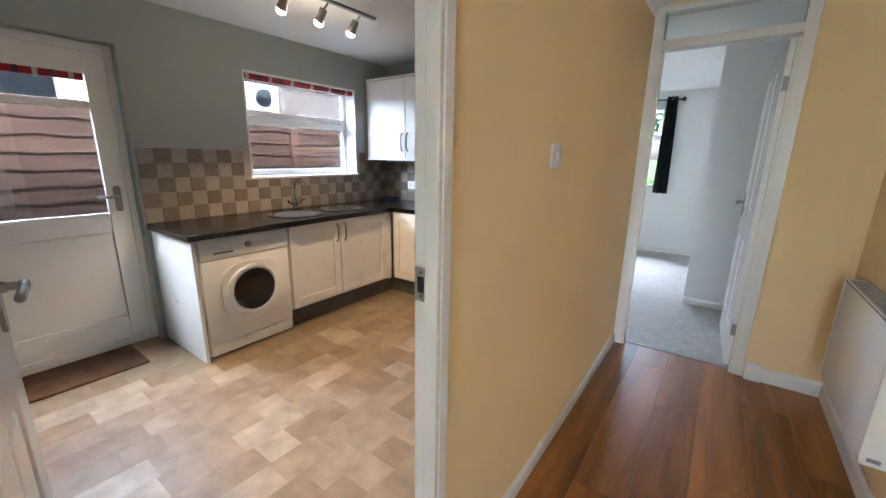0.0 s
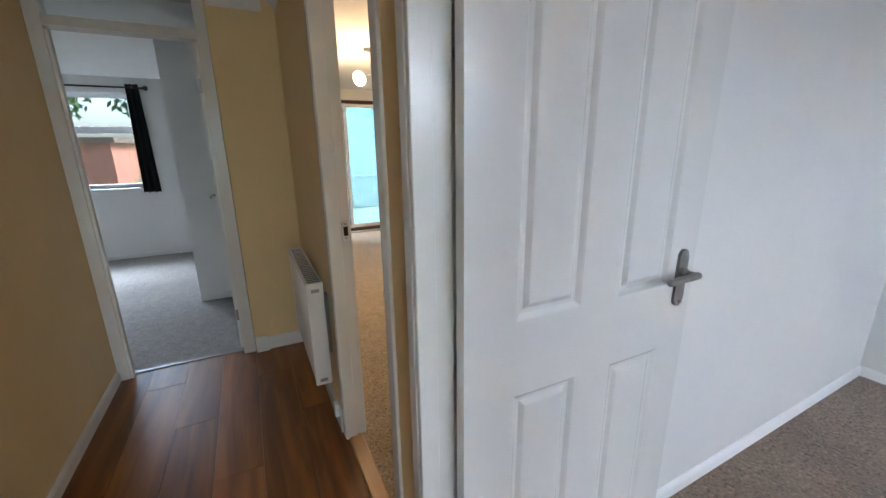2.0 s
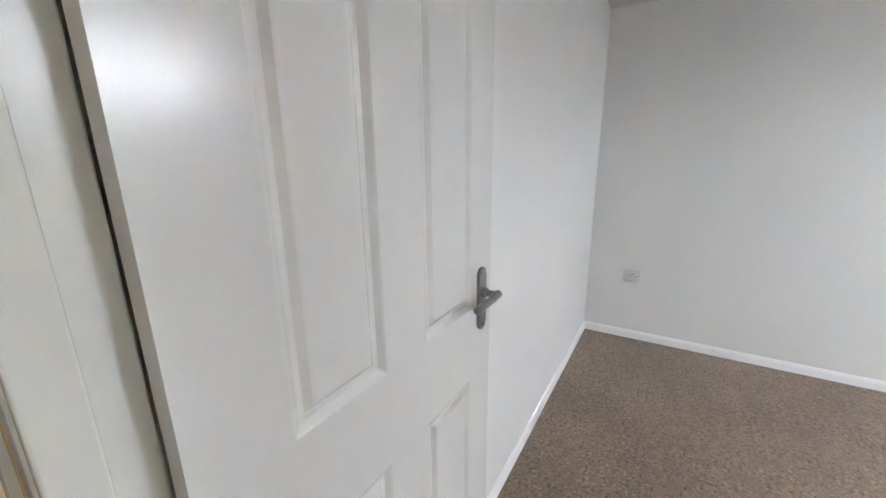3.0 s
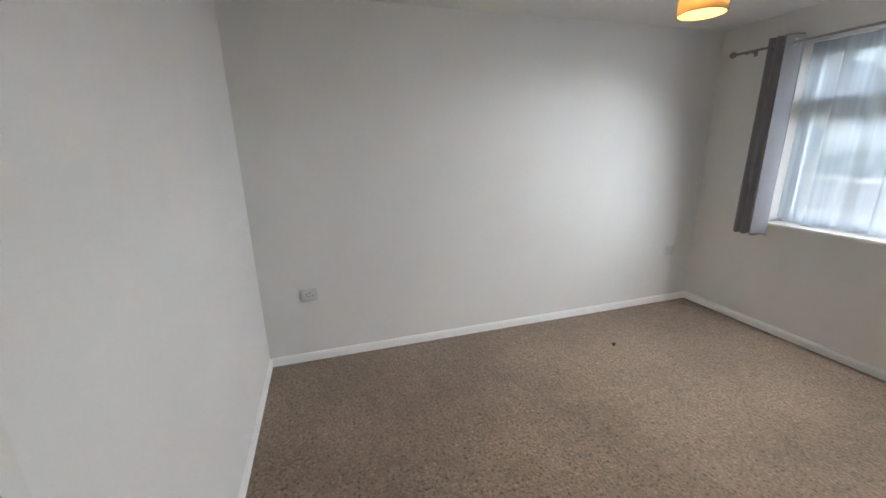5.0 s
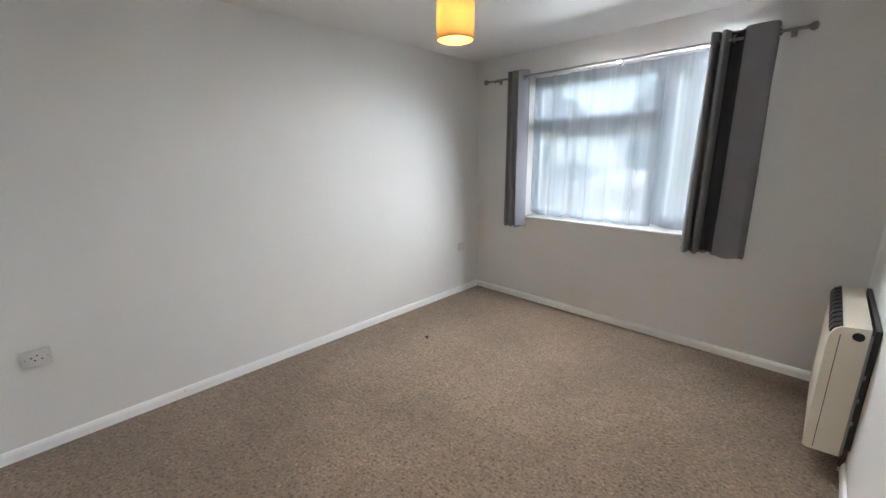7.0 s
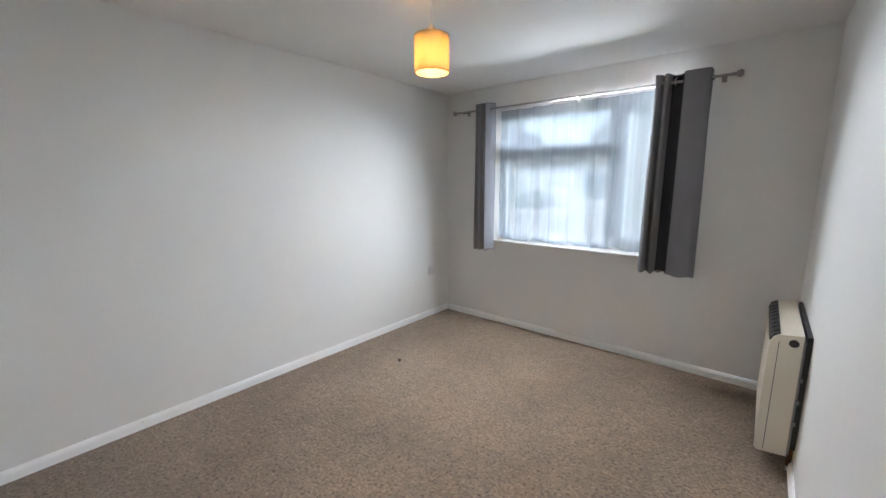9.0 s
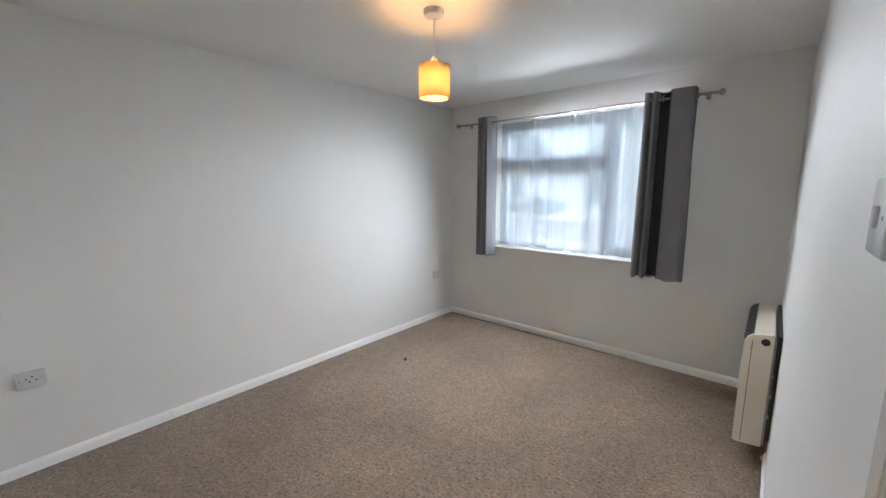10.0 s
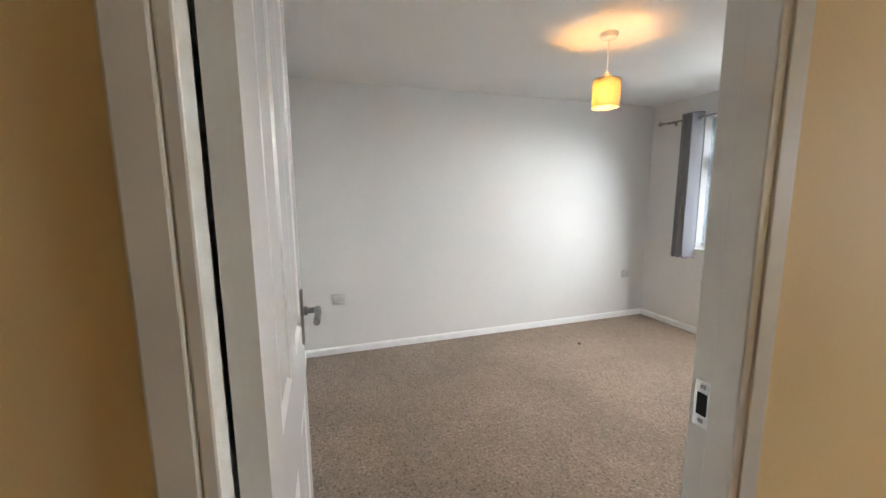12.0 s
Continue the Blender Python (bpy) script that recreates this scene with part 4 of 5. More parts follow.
part("lamp_holder", turned([(0, 0.05), (0.012, 0.05), (0.019, 0.03), (0.019, -0.02), (0.016, -0.03), (0, -0.03)], pose(2.27, -0.94, 1.995), 16), UPVC, pend, smooth=True)
shade_bm = turned([(0.0735, 0), (0.076, 0), (0.076, 0.15), (0.0735, 0.15), (0.0735, 0)], pose(2.27, -0.94, 1.855), 48)
shade = part("shade", shade_bm, SHADE, pend, "yellow fabric drum shade", True)
for z in (1.856, 2.003):
    part("shade_ring", turned([(0.072, -0.002), (0.0768, -0.002), (0.0768, 0.003), (0.072, 0.003), (0.072, -0.002)], pose(2.27, -0.94, z), 48), SHADE, shade)
for k in range(3):
    a = math.radians(120 * k)
    bm = rod((2.27 + 0.018 * math.cos(a), -0.94 + 0.018 * math.sin(a), 2.0), (2.27 + 0.0735 * math.cos(a), -0.94 + 0.0735 * math.sin(a), 2.001), 0.0018, 6)
    part("shade_spoke", bm, UPVC, shade)
part("bulb", turned([(0, 0), (0.014, 0), (0.016, -0.02), (0.028, -0.045), (0.030, -0.06), (0.022, -0.082), (0, -0.092)], pose(2.27, -0.94, 1.978), 20), PENDANT_BULB, pend, "lit frosted bulb", True)


def socket(x, y, z, w, label, holes=()):
    """A moulded wall plate on the wall x, facing back along x, with its pin holes (along the wall, up)."""
    s = thing("wall_socket", (x, y, z), label, "wall socket", group="bedroom sockets")
    part("back_box", box(x - 0.007, x, y - w / 2 + 0.003, y + w / 2 - 0.003, z - 0.041, z + 0.041, 0.002), SOCKET, s)
    part("faceplate", box(x - 0.013, x - 0.007, y - w / 2, y + w / 2, z - 0.043, z + 0.043, 0.004), SOCKET, s, smooth=True)
    for u, v in holes:
        part("pin_hole", box(x - 0.0136, x - 0.0125, y - u - 0.0035, y - u + 0.0035, z + v - 0.003, z + v + 0.003), DARK, s)
    for u in (-w / 2 + 0.012, w / 2 - 0.012):
        part("screw", turned([(0, 0.0138), (0.0032, 0.0138), (0.0032, 0.012)], pose(x, y + u, z, 0, -90, 0), 8), STEEL, s)
    return s


socket(3.6765, 0.525, 0.487, 0.104, "greyed white plastic power socket above the skirting", [(-0.017, 0.004), (0.004, 0.012), (-0.006, -0.011), (0.018, -0.008)])
socket(3.6765, -2.512, 0.483, 0.088, "small cream plastic blank wall plate near the corner")


def light_switch(x, y, z, out, label):
    s = thing("light_switch", (x, y, z), label, "light switch", group="light switches")
    a, b = sorted((x, x + out * 0.010))
    part("faceplate", box(a, b, y - 0.043, y + 0.043, z - 0.043, z + 0.043, 0.004), UPVC, s, smooth=True)
    a, b = sorted((x + out * 0.009, x + out * 0.0145))
    part("rocker", box(a, b, y - 0.007, y + 0.007, z - 0.012, z + 0.012, 0.002), UPVC, s)
    for dy in (-0.03, 0.03):
        part("screw", turned([(0, 0.0108), (0.003, 0.0108), (0.003, 0.009)], pose(x, y + dy, z, 0, 90 * out, 0), 8), CHROME, s)


light_switch(0.848, -0.09, 1.39, 1, "white plastic rocker switch on the bedroom wall")
light_switch(-0.39, 1.37, 1.338, 1, "white plastic rocker switch on the cream hall wall")

# storage heater
hx0, hx1, hy0, hy1 = 0.878, 0.995, -2.60, -1.90
heater = thing("storage_heater", (0.93, -2.25, 0.075), "cream metal storage heater with a black grille, hung on the wall", "heater")
prof = [(hx0, 0.085), (hx1 - 0.012, 0.075), (hx1, 0.085), (hx1, 0.61), (hx1 - 0.004, 0.64), (hx1 - 0.014, 0.66), (hx1 - 0.03, 0.678), (hx0, 0.69)]
part("case", prism(prof, "y", hy0 + 0.012, hy1 - 0.012), CREAM_METAL, heater, "cream enamelled case")
for y0, y1 in ((hy0, hy0 + 0.011), (hy1 - 0.011, hy1)):
    end = part("end_panel", prism([(x if x < 0.9 else x + 0.002, z) for x, z in prof], "y", y0, y1), CREAM_METAL, heater)
    yy = y1 if y1 > -2 else y0
    part("cable_knockout", turned([(0, 0), (0.0185, 0), (0.0185, 0.002), (0, 0.002)], pose(hx0 + 0.032, yy - 0.0005, 0.648, -90 if y1 > -2 else 90), 24), BLACK, end, "black round plug")
    part("seam", prism([(hx1 - 0.034, 0.09), (hx1 - 0.0315, 0.09), (hx1 - 0.0315, 0.645), (hx1 - 0.034, 0.645)], "y", yy - 0.0006, yy + 0.0006), DARK, end)
grille = part("grille", prism([(hx1 - 0.036, 0.6785), (hx1 - 0.012, 0.664), (hx1 - 0.002, 0.641), (hx1 + 0.003, 0.642), (hx1 - 0.008, 0.668), (hx1 - 0.034, 0.684)], "y", hy0 + 0.02, hy1 - 0.016), BLACK, heater, "black curved outlet grille")
for k in range(9):
    yk = hy0 + 0.07 + k * 0.07
    part("grille_bar", prism([(hx1 - 0.034, 0.684), (hx1 - 0.006, 0.668), (hx1 + 0.004, 0.643), (hx1 + 0.006, 0.643), (hx1 - 0.005, 0.671), (hx1 - 0.034, 0.687)], "y", yk, yk + 0.006), BLACK, grille)
part("wall_bracket", box(0.849, 0.868, hy0 + 0.01, hy1 + 0.005, 0.13, 0.69, 0.002), BLACK, heater, "black steel wall bracket")
part("back_plate", box(0.868, 0.878, hy0 + 0.02, hy1 - 0.01, 0.09, 0.66), STEEL, heater)
bm = box(0.852, 0.872, hy1 - 0.03, hy1 - 0.012, 0.03, 0.19, 0.003)
part("cable_entry", bm, MAT, heater, "brown cable box under the bracket")
bm = bmesh.new()
for k in range(14):
    a = k / 13
    rod((0.862 + 0.004 * math.sin(k), hy1 - 0.02, 0.03 - 0.02 * a), (0.866 + 0.004 * math.sin(k + 1), hy1 - 0.02 + 0.003, 0.03 - 0.02 * (a + 0.07)), 0.003, 6, bm)
part("cable", bm, TRIM, heater)
for zb in (0.25, 0.36, 0.47):
    part("bracket_screw", box(0.862, 0.874, hy1 - 0.004, hy1 + 0.0065, zb, zb + 0.022, 0.002), STEEL, heater)
# marks on the carpet and skirting
bm = bmesh.new()
for i in range(5):
    turned([(0, 0), (0.006 + 0.002 * i % 3, 0.0), (0.004, 0.003), (0, 0.004)], pose(3.146 + 0.007 * i, -1.536 - 0.006 * i + 0.003 * (i % 2), 0.0005), 7, bm)
whole("carpet_burn", bm, DARK, "small dark burn mark on the beige carpet", "burn mark")
whole("skirting_plug", turned([(0, 0), (0.008, 0), (0.007, 0.004), (0, 0.0045)], pose(3.6635, -0.02, 0.045, 0, -90, 0), 12), UPVC, "small round plastic plug on the skirting board", "plug")

# ---- hall ----
rad = thing("radiator", (0.70, 2.2, 0.278), "white double-panel radiator hung on the hall wall", "radiator")
ry0, ry1, rz0, rz1 = 1.836, 2.56, 0.278, 0.797
for nm, x0, x1 in (("front_panel", 0.655, 0.668), ("back_panel", 0.712, 0.725)):
    part(nm, box(x0, x1, ry0 + 0.004, ry1 - 0.004, rz0 + 0.004, rz1 - 0.012, 0.004), GLOSS, rad, smooth=True)
fins = bmesh.new()
for k in range(30):
    yk = ry0 + 0.03 + k * (ry1 - ry0 - 0.06) / 29
    block(fins, 0.668, 0.712, yk - 0.001, yk + 0.001, rz0 + 0.03, rz1 - 0.03)
part("fins", fins, GLOSS, rad)
for y0, y1 in ((ry0 - 0.006, ry0 + 0.008), (ry1 - 0.008, ry1 + 0.006)):
    cover = part("side_cover", box(0.652, 0.728, y0, y1, rz0, rz1, 0.005), GLOSS, rad, smooth=True)
    if y0 < 2:
        for zz in (rz0 + 0.018, rz1 - 0.045):
            part("slot_label", box(0.672, 0.708, y0 - 0.0012, y0 + 0.001, zz, zz + 0.016), STEEL, cover)
# dark sheet that shows between the slats of the top grille
top = part("top_grille", box(0.652, 0.728, ry0 + 0.008, ry1 - 0.008, rz1 - 0.012, rz1 - 0.006), PLINTH, rad, "dark sheet under the top grille's slats")
for a, b in ((0.652, 0.662), (0.718, 0.728)):
    part("grille_edge", box(a, b, ry0 + 0.008, ry1 - 0.008, rz1 - 0.006, rz1, 0.002), GLOSS, top)
for k in range(24):
    yk = ry0 + 0.02 + k * (ry1 - ry0 - 0.04) / 23
    part("grille_slat", box(0.662, 0.718, yk - 0.0025, yk + 0.0025, rz1 - 0.006, rz1 - 0.0045), TRIM, top)
for yk in (ry0 + 0.12, ry1 - 0.12):
    part("wall_hook", box(0.725, 0.76, yk - 0.015, yk + 0.015, rz0 + 0.1, rz1 - 0.1, 0.002), STEEL, rad)
whole("junction_box", box(0.722, 0.744, 1.81, 1.848, 0.09, 0.16, 0.004), UPVC, "small white cable box low on the hall wall", "junction box")

# ---- kitchen ----
KX = -2.42
cab_group = "kitchen base units"


def shaker_door(parent, axis, face, out, u0, u1, z0, z1, handle_u, handle_z, mat):
    """A framed cupboard door with a sunk panel and a bow handle."""
    def bx(a, b, u, v, c, d, bev=0.002):
        p, q = sorted((face + out * a, face + out * b))
        return box(p, q, u, v, c, d, bev) if axis == "x" else box(u, v, p, q, c, d, bev)
    w = 0.07
    d = part("door", bx(0, 0.012, u0, u1, z0, z1), mat, parent)
    for a, b, c, e in ((u0, u0 + w, z0, z1), (u1 - w, u1, z0, z1), (u0 + w, u1 - w, z0, z0 + w), (u0 + w, u1 - w, z1 - w, z1)):
        part("door_rail", bx(0.012, 0.021, a, b, c, e), mat, d)
    bm = bmesh.new()
    pts = [(0.021, -0.075), (0.04, -0.06), (0.046, 0.0), (0.04, 0.06), (0.021, 0.075)]
    for (a, b), (c, e) in zip(pts, pts[1:]):
        if axis == "x":
            rod((face + out * a, handle_u, handle_z + b), (face + out * c, handle_u, handle_z + e), 0.007, 10, bm)
        else:
            rod((handle_u, face + out * a, handle_z + b), (handle_u, face + out * c, handle_z + e), 0.007, 10, bm)
    part("handle", bm, STEEL, d, "brushed steel bow handle", True)


sinkunit = thing("base_cabinet", (-2.72, 2.1, 0), "white shaker-style double base cabinet under the sink", "kitchen cabinet", group=cab_group)
part("body", box(-3.0, KX - 0.022, 1.578, 2.64, 0.15, 0.808), UNIT, sinkunit)
part("plinth", box(-2.50, -2.485, 1.578, 2.72, 0.0, 0.15), PLINTH, sinkunit, "grey-brown plinth")
shaker_door(sinkunit, "x", KX - 0.021, 1, 1.582, 2.048, 0.165, 0.803, 2.012, 0.70, UNIT)
shaker_door(sinkunit, "x", KX - 0.021, 1, 2.054, 2.60, 0.165, 0.803, 2.092, 0.70, UNIT)
part("corner_post", box(KX - 0.021, KX - 0.0, 2.604, 2.66, 0.15, 0.803, 0.002), UNIT, sinkunit)
corner = thing("base_cabinet", (-1.75, 2.95, 0), "white shaker-style corner base cabinet", "kitchen cabinet", group=cab_group)
part("body", box(-2.40, -1.05, 2.68, 3.24, 0.15, 0.808), UNIT, corner)
part("plinth", box(-2.485, -1.05, 2.72, 2.735, 0.0, 0.15), PLINTH, corner, "grey-brown plinth")
shaker_door(corner, "y", 2.68, -1, -2.39, -1.80, 0.165, 0.803, -1.84, 0.70, UNIT)
shaker_door(corner, "y", 2.68, -1, -1.79, -1.06, 0.165, 0.803, -1.75, 0.70, UNIT)
endp = thing("end_panel", (-2.72, 0.935, 0), "white laminate end panel under the worktop", "end panel")
part("board", box(-3.03, -2.4065, 0.925, 0.945, 0.0, 0.808, 0.001), UNIT, endp)
part("edge_strip", box(-2.4065, -2.4045, 0.9245, 0.9455, 0.0, 0.808, 0.0005), TRIM, endp, "thin off-white edging strip")
bm = prism([(-3.03, 0.905), (-2.388, 0.905), (-2.388, 2.655), (-1.0, 2.655), (-1.0, 3.25), (-3.03, 3.25)], "z", 0.81, 0.848)
bmesh.ops.bevel(bm, geom=[e for e in bm.edges if all(v.co.z > 0.84 for v in e.verts)], offset=0.006, segments=3, affect="EDGES")
whole("worktop", bm, WORKTOP, "dark wood-effect laminate worktop round the corner", "worktop")

wm = thing("washing_machine", (-2.71, 1.263, 0), "white front-loading washing machine with a round dark door", "washing machine")
wx = KX
part("cabinet", box(-2.98, wx - 0.012, 0.966, 1.562, 0.012, 0.805, 0.012), APPLIANCE, wm, smooth=True)
part("front_panel", box(wx - 0.012, wx, 0.968, 1.56, 0.10, 0.665, 0.006), APPLIANCE, wm, smooth=True)
fascia = part("control_panel", prism([(wx - 0.012, 0.67), (wx + 0.002, 0.67), (wx + 0.006, 0.70), (wx - 0.004, 0.79), (wx - 0.012, 0.80)], "y", 0.968, 1.56), APPLIANCE, wm, "white control panel", True)
drawer = part("drawer", box(wx + 0.001, wx + 0.0065, 0.99, 1.20, 0.69, 0.735, 0.003), APPLIANCE, fascia)
part("drawer_grip", box(wx + 0.004, wx + 0.0075, 1.045, 1.17, 0.70, 0.712), PLINTH, fascia, "dark recessed drawer grip")
part("dial", turned([(0, 0.018), (0.018, 0.018), (0.021, 0.0), (0, 0)], pose(wx + 0.002, 1.27, 0.735, 0, 85, 0), 20), STEEL, fascia, "grey programme dial", True)
for k in range(4):
    part("button", box(wx - 0.002, wx + 0.004, 1.34 + 0.045 * k, 1.365 + 0.045 * k, 0.742, 0.752, 0.001), UPVC, fascia)
part("kick_plate", box(wx - 0.010, wx - 0.002, 0.972, 1.556, 0.02, 0.095, 0.004), APPLIANCE, wm)
yc, zc = 1.275, 0.425
n = 40
outline = []
for k in range(n):
    a = 2 * math.pi * k / n
    c, s = math.cos(a), math.sin(a)
    rr = 0.20 / (abs(c) ** 3.2 + abs(s) ** 3.2) ** (1 / 3.2)
    outline.append((yc + rr * c * 1.02, zc + rr * s))
bm = prism(outline, "x", wx, wx + 0.014)
bmesh.ops.bevel(bm, geom=[e for e in bm.edges if all(v.co.x > wx + 0.01 for v in e.verts)], offset=0.006, segments=2, affect="EDGES")
door = part("door", bm, APPLIANCE, wm, "rounded white door surround", True)
part("door_ring", turned([(0.142, 0), (0.178, 0.0), (0.174, 0.012), (0.16, 0.02), (0.146, 0.016), (0.142, 0)], pose(wx + 0.013, yc, zc, 0, 90, 0), 40), UPVC, door, smooth=True)
part("door_glass", turned([(0.143, 0.010), (0.12, -0.002), (0.07, -0.006), (0, -0.007)], pose(wx + 0.024, yc, zc, 0, 90, 0), 32), PORTHOLE, door, "dark round door glass", True)
part("door_catch", box(wx + 0.012, wx + 0.03, yc + 0.148, yc + 0.17, zc - 0.03, zc + 0.03, 0.004), UPVC, door)

sink = thing("sink", (-2.70, 2.02, 0.848), "stainless steel inset sink with a round bowl and drainer", "sink")
part("bowl", turned([(0.198, 0.002), (0.205, 0.005), (0.19, 0.006), (0.175, 0.0035), (0.172, 0.0025), (0, 0.0015)], pose(-2.685, 1.82, 0.8475), 40), CHROME, sink, "round steel bowl rim", True)
# flat disc; the bowl's depth is only shade in its colour
part("bowl_well", turned([(0.165, 0.0), (0.12, 0.0006), (0, 0.0006)], pose(-2.685, 1.82, 0.8512), 32), SHADED_STEEL, sink, "flat dull steel disc, darkened as the bowl's shaded inside")
part("drainer", turned([(0.192, 0.002), (0.198, 0.005), (0.185, 0.006), (0.17, 0.0035), (0, 0.003)], pose(-2.69, 2.30, 0.8475), 40), CHROME, sink, "round steel drainer", True)
for k in range(5):
    part("drainer_rib", box(-2.80, -2.58, 2.22 + 0.04 * k, 2.228 + 0.04 * k, 0.8505, 0.8535, 0.001), CHROME, sink)
tap = thing("tap", (-2.93, 1.98, 0.848), "chrome mixer tap with a swan-neck spout", "tap")
bm = turned([(0, 0), (0.026, 0), (0.026, 0.012), (0.017, 0.02), (0.016, 0.09), (0, 0.09)], pose(-2.93, 1.98, 0.848), 16)
part("body", bm, CHROME, tap, smooth=True)
bm = bmesh.new()
arc = [(0, 0.0), (0, 0.10), (0.02, 0.15), (0.06, 0.172), (0.15, 0.178), (0.17, 0.165), (0.175, 0.14)]
for (a, b), (c, e) in zip(arc, arc[1:]):
    rod((-2.93 + a, 1.98 - 0.1 * a, 0.93 + b), (-2.93 + c, 1.98 - 0.1 * c, 0.93 + e), 0.009, 10, bm)
part("spout", bm, CHROME, tap, smooth=True)
for s in (-1, 1):
    bm = rod((-2.93, 1.98 + s * 0.015, 0.90), (-2.93, 1.98 + s * 0.06, 0.915), 0.009, 10)
    rod((-2.93, 1.98 + s * 0.06, 0.915), (-2.90, 1.98 + s * 0.085, 0.945), 0.006, 8, bm)
    part("tap_lever", bm, CHROME, tap, smooth=True)

wc = thing("wall_cabinet", (-2.5, 3.1, 1.29), "glossy white double wall cabinet with steel handles", "kitchen cabinet")
part("body", box(-3.0, -1.95, 2.95, 3.245, 1.295, 2.05), UNIT_GLOSS, wc)
part("cornice", box(-3.005, -1.945, 2.925, 3.245, 2.05, 2.07, 0.003), UNIT_GLOSS, wc)
part("pelmet", box(-3.005, -1.945, 2.925, 3.245, 1.278, 1.295, 0.003), UNIT_GLOSS, wc)
for u0, u1, hu in ((-2.998, -2.478, -2.51), (-2.472, -1.952, -2.44)):
    d = part("door", box(u0, u1, 2.929, 2.949, 1.30, 2.045, 0.003), UNIT_GLOSS, wc)
    bm = bmesh.new()
    pts = [(0.0, -0.085), (0.02, -0.07), (0.027, 0.0), (0.02, 0.07), (0.0, 0.085)]
    for (a, b), (c, e) in zip(pts, pts[1:]):
        rod((hu, 2.929 - a, 1.455 + b), (hu, 2.929 - c, 1.455 + e), 0.007, 10, bm)
    part("handle", bm, STEEL, d, "brushed steel bow handle", True)

spots = thing("spotlight_bar", (-1.93, 1.6, H), "brushed steel ceiling spotlight bar with three lit lamps", "ceiling light")
part("bar", box(-1.945, -1.915, 1.18, 2.02, 2.195, 2.212, 0.004), STEEL, spots)
part("ceiling_plate", turned([(0, 0), (0.05, 0), (0.05, -0.03), (0.02, -0.045), (0, -0.045)], pose(-1.93, 1.6, H)), STEEL, spots, smooth=True)
for sy in (1.4, 1.65, 1.9):
    head = part("lamp_head", turned([(0, 0.0), (0.022, 0.0), (0.024, 0.045), (0.03, 0.075), (0.028, 0.075), (0, 0.055)], look((-1.985, sy, 2.17), (-2.1, sy, 2.03)) @ pose(0, 0, 0, 180, 0, 0), 20), STEEL, spots, smooth=True)
    part("swivel", rod((-1.935, sy, 2.2), (-1.99, sy, 2.165), 0.006), STEEL, head)
    part("bulb", turned([(0.024, 0.055), (0.029, 0.072), (0.026, 0.09), (0.015, 0.101), (0, 0.104)], look((-1.985, sy, 2.17), (-2.1, sy, 2.03)) @ pose(0, 0, 0, 180, 0, 0), 20), BULB, head, "lit halogen bulb", True)

blind = thing("roller_blind", (-3.05, 2.235, 1.955), "rolled-up red check fabric blind over the kitchen window", "blind")
part("roll", rod((-3.06, 1.69, 1.918), (-3.06, 2.78, 1.918), 0.022, 14), TARTAN_RED, blind, smooth=True)
for k in range(11):
    y0 = 1.70 + k * 0.099
    part("check_band", rod((-3.06, y0, 1.918), (-3.06, y0 + 0.028, 1.918), 0.0226, 14), TARTAN_DARK if k % 2 else TARTAN_PALE, blind)
part("headrail", box(-3.10, -3.03, 1.684, 2.786, 1.938, 1.943), UPVC, blind)
whole("doormat", box(-3.085, -2.72, 0.16, 0.715, -0.003, 0.012, 0.004), MAT, "dark brown coir doormat at the back door", "doormat")
bm = box(-2.97, -2.80, 3.06, 3.20, 0.848, 0.872, 0.008)
whole("dishcloth", bm, BLUE, "folded dark blue cloth on the worktop", "cloth")

ks = thing("kitchen_socket", (-2.63, 3.241, 1.015), "white plastic double socket on the tiled kitchen wall", "wall socket")
part("faceplate", box(-2.703, -2.557, 3.230, 3.241, 0.972, 1.058, 0.004), UPVC, ks, smooth=True)
for ux in (-2.672, -2.602):
    for dx, dz in ((0, 0.012), (-0.011, -0.008), (0.011, -0.008)):
        part("pin_hole", box(ux + dx - 0.003, ux + dx + 0.003, 3.2292, 3.2305, 1.01 + dz - 0.004, 1.01 + dz + 0.004), DARK, ks)
    part("rocker", box(ux + 0.014, ux + 0.026, 3.2265, 3.2305, 1.033, 1.05, 0.0015), UPVC, ks)

# ---- living room ----
liv = thing("ceiling_light", (1.64, 3.85, H), "chrome ceiling light with frosted globe shades, lit", "ceiling light")
part("ceiling_rose", turned([(0, 0), (0.065, 0), (0.06, -0.018), (0.02, -0.03), (0, -0.03)], pose(1.64, 3.85, H)), STEEL, liv, smooth=True)
part("stem", rod((1.64, 3.85, 2.02), (1.64, 3.85, 2.23), 0.006), CHROME, liv)
for s in (-1, 1):
    bm = rod((1.64, 3.85, 2.04), (1.64 + s * 0.06, 3.85, 2.03), 0.006)
    rod((1.64 + s * 0.06, 3.85, 2.03), (1.64 + s * 0.085, 3.85, 2.015), 0.006, 10, bm)
    arm = part("arm", bm, CHROME, liv, smooth=True)
    part("globe", turned([(0, 0.075), (0.03, 0.065), (0.052, 0.03), (0.056, 0), (0.045, -0.035), (0.02, -0.052), (0, -0.055)], pose(1.64 + s * 0.115, 3.85, 1.99, 0, 25 * s, 0), 24), GLOBE, arm, "frosted lit globe", True)

# ---- back bedroom ----
curtain("curtain", [(-0.69, 6.31), (-0.665, 6.36), (-0.64, 6.31), (-0.615, 6.36), (-0.59, 6.31), (-0.565, 6.345)], 0.86, 2.17, DARKCURTAIN, "charcoal curtain hanging beside the back bedroom window", flare=0.45, eyelets=[(-0.62, 6.33, 2.13, 60)])
pole2 = thing("curtain_pole", (-1.4, 6.33, 2.13), "black curtain pole with ball finials", "curtain pole")
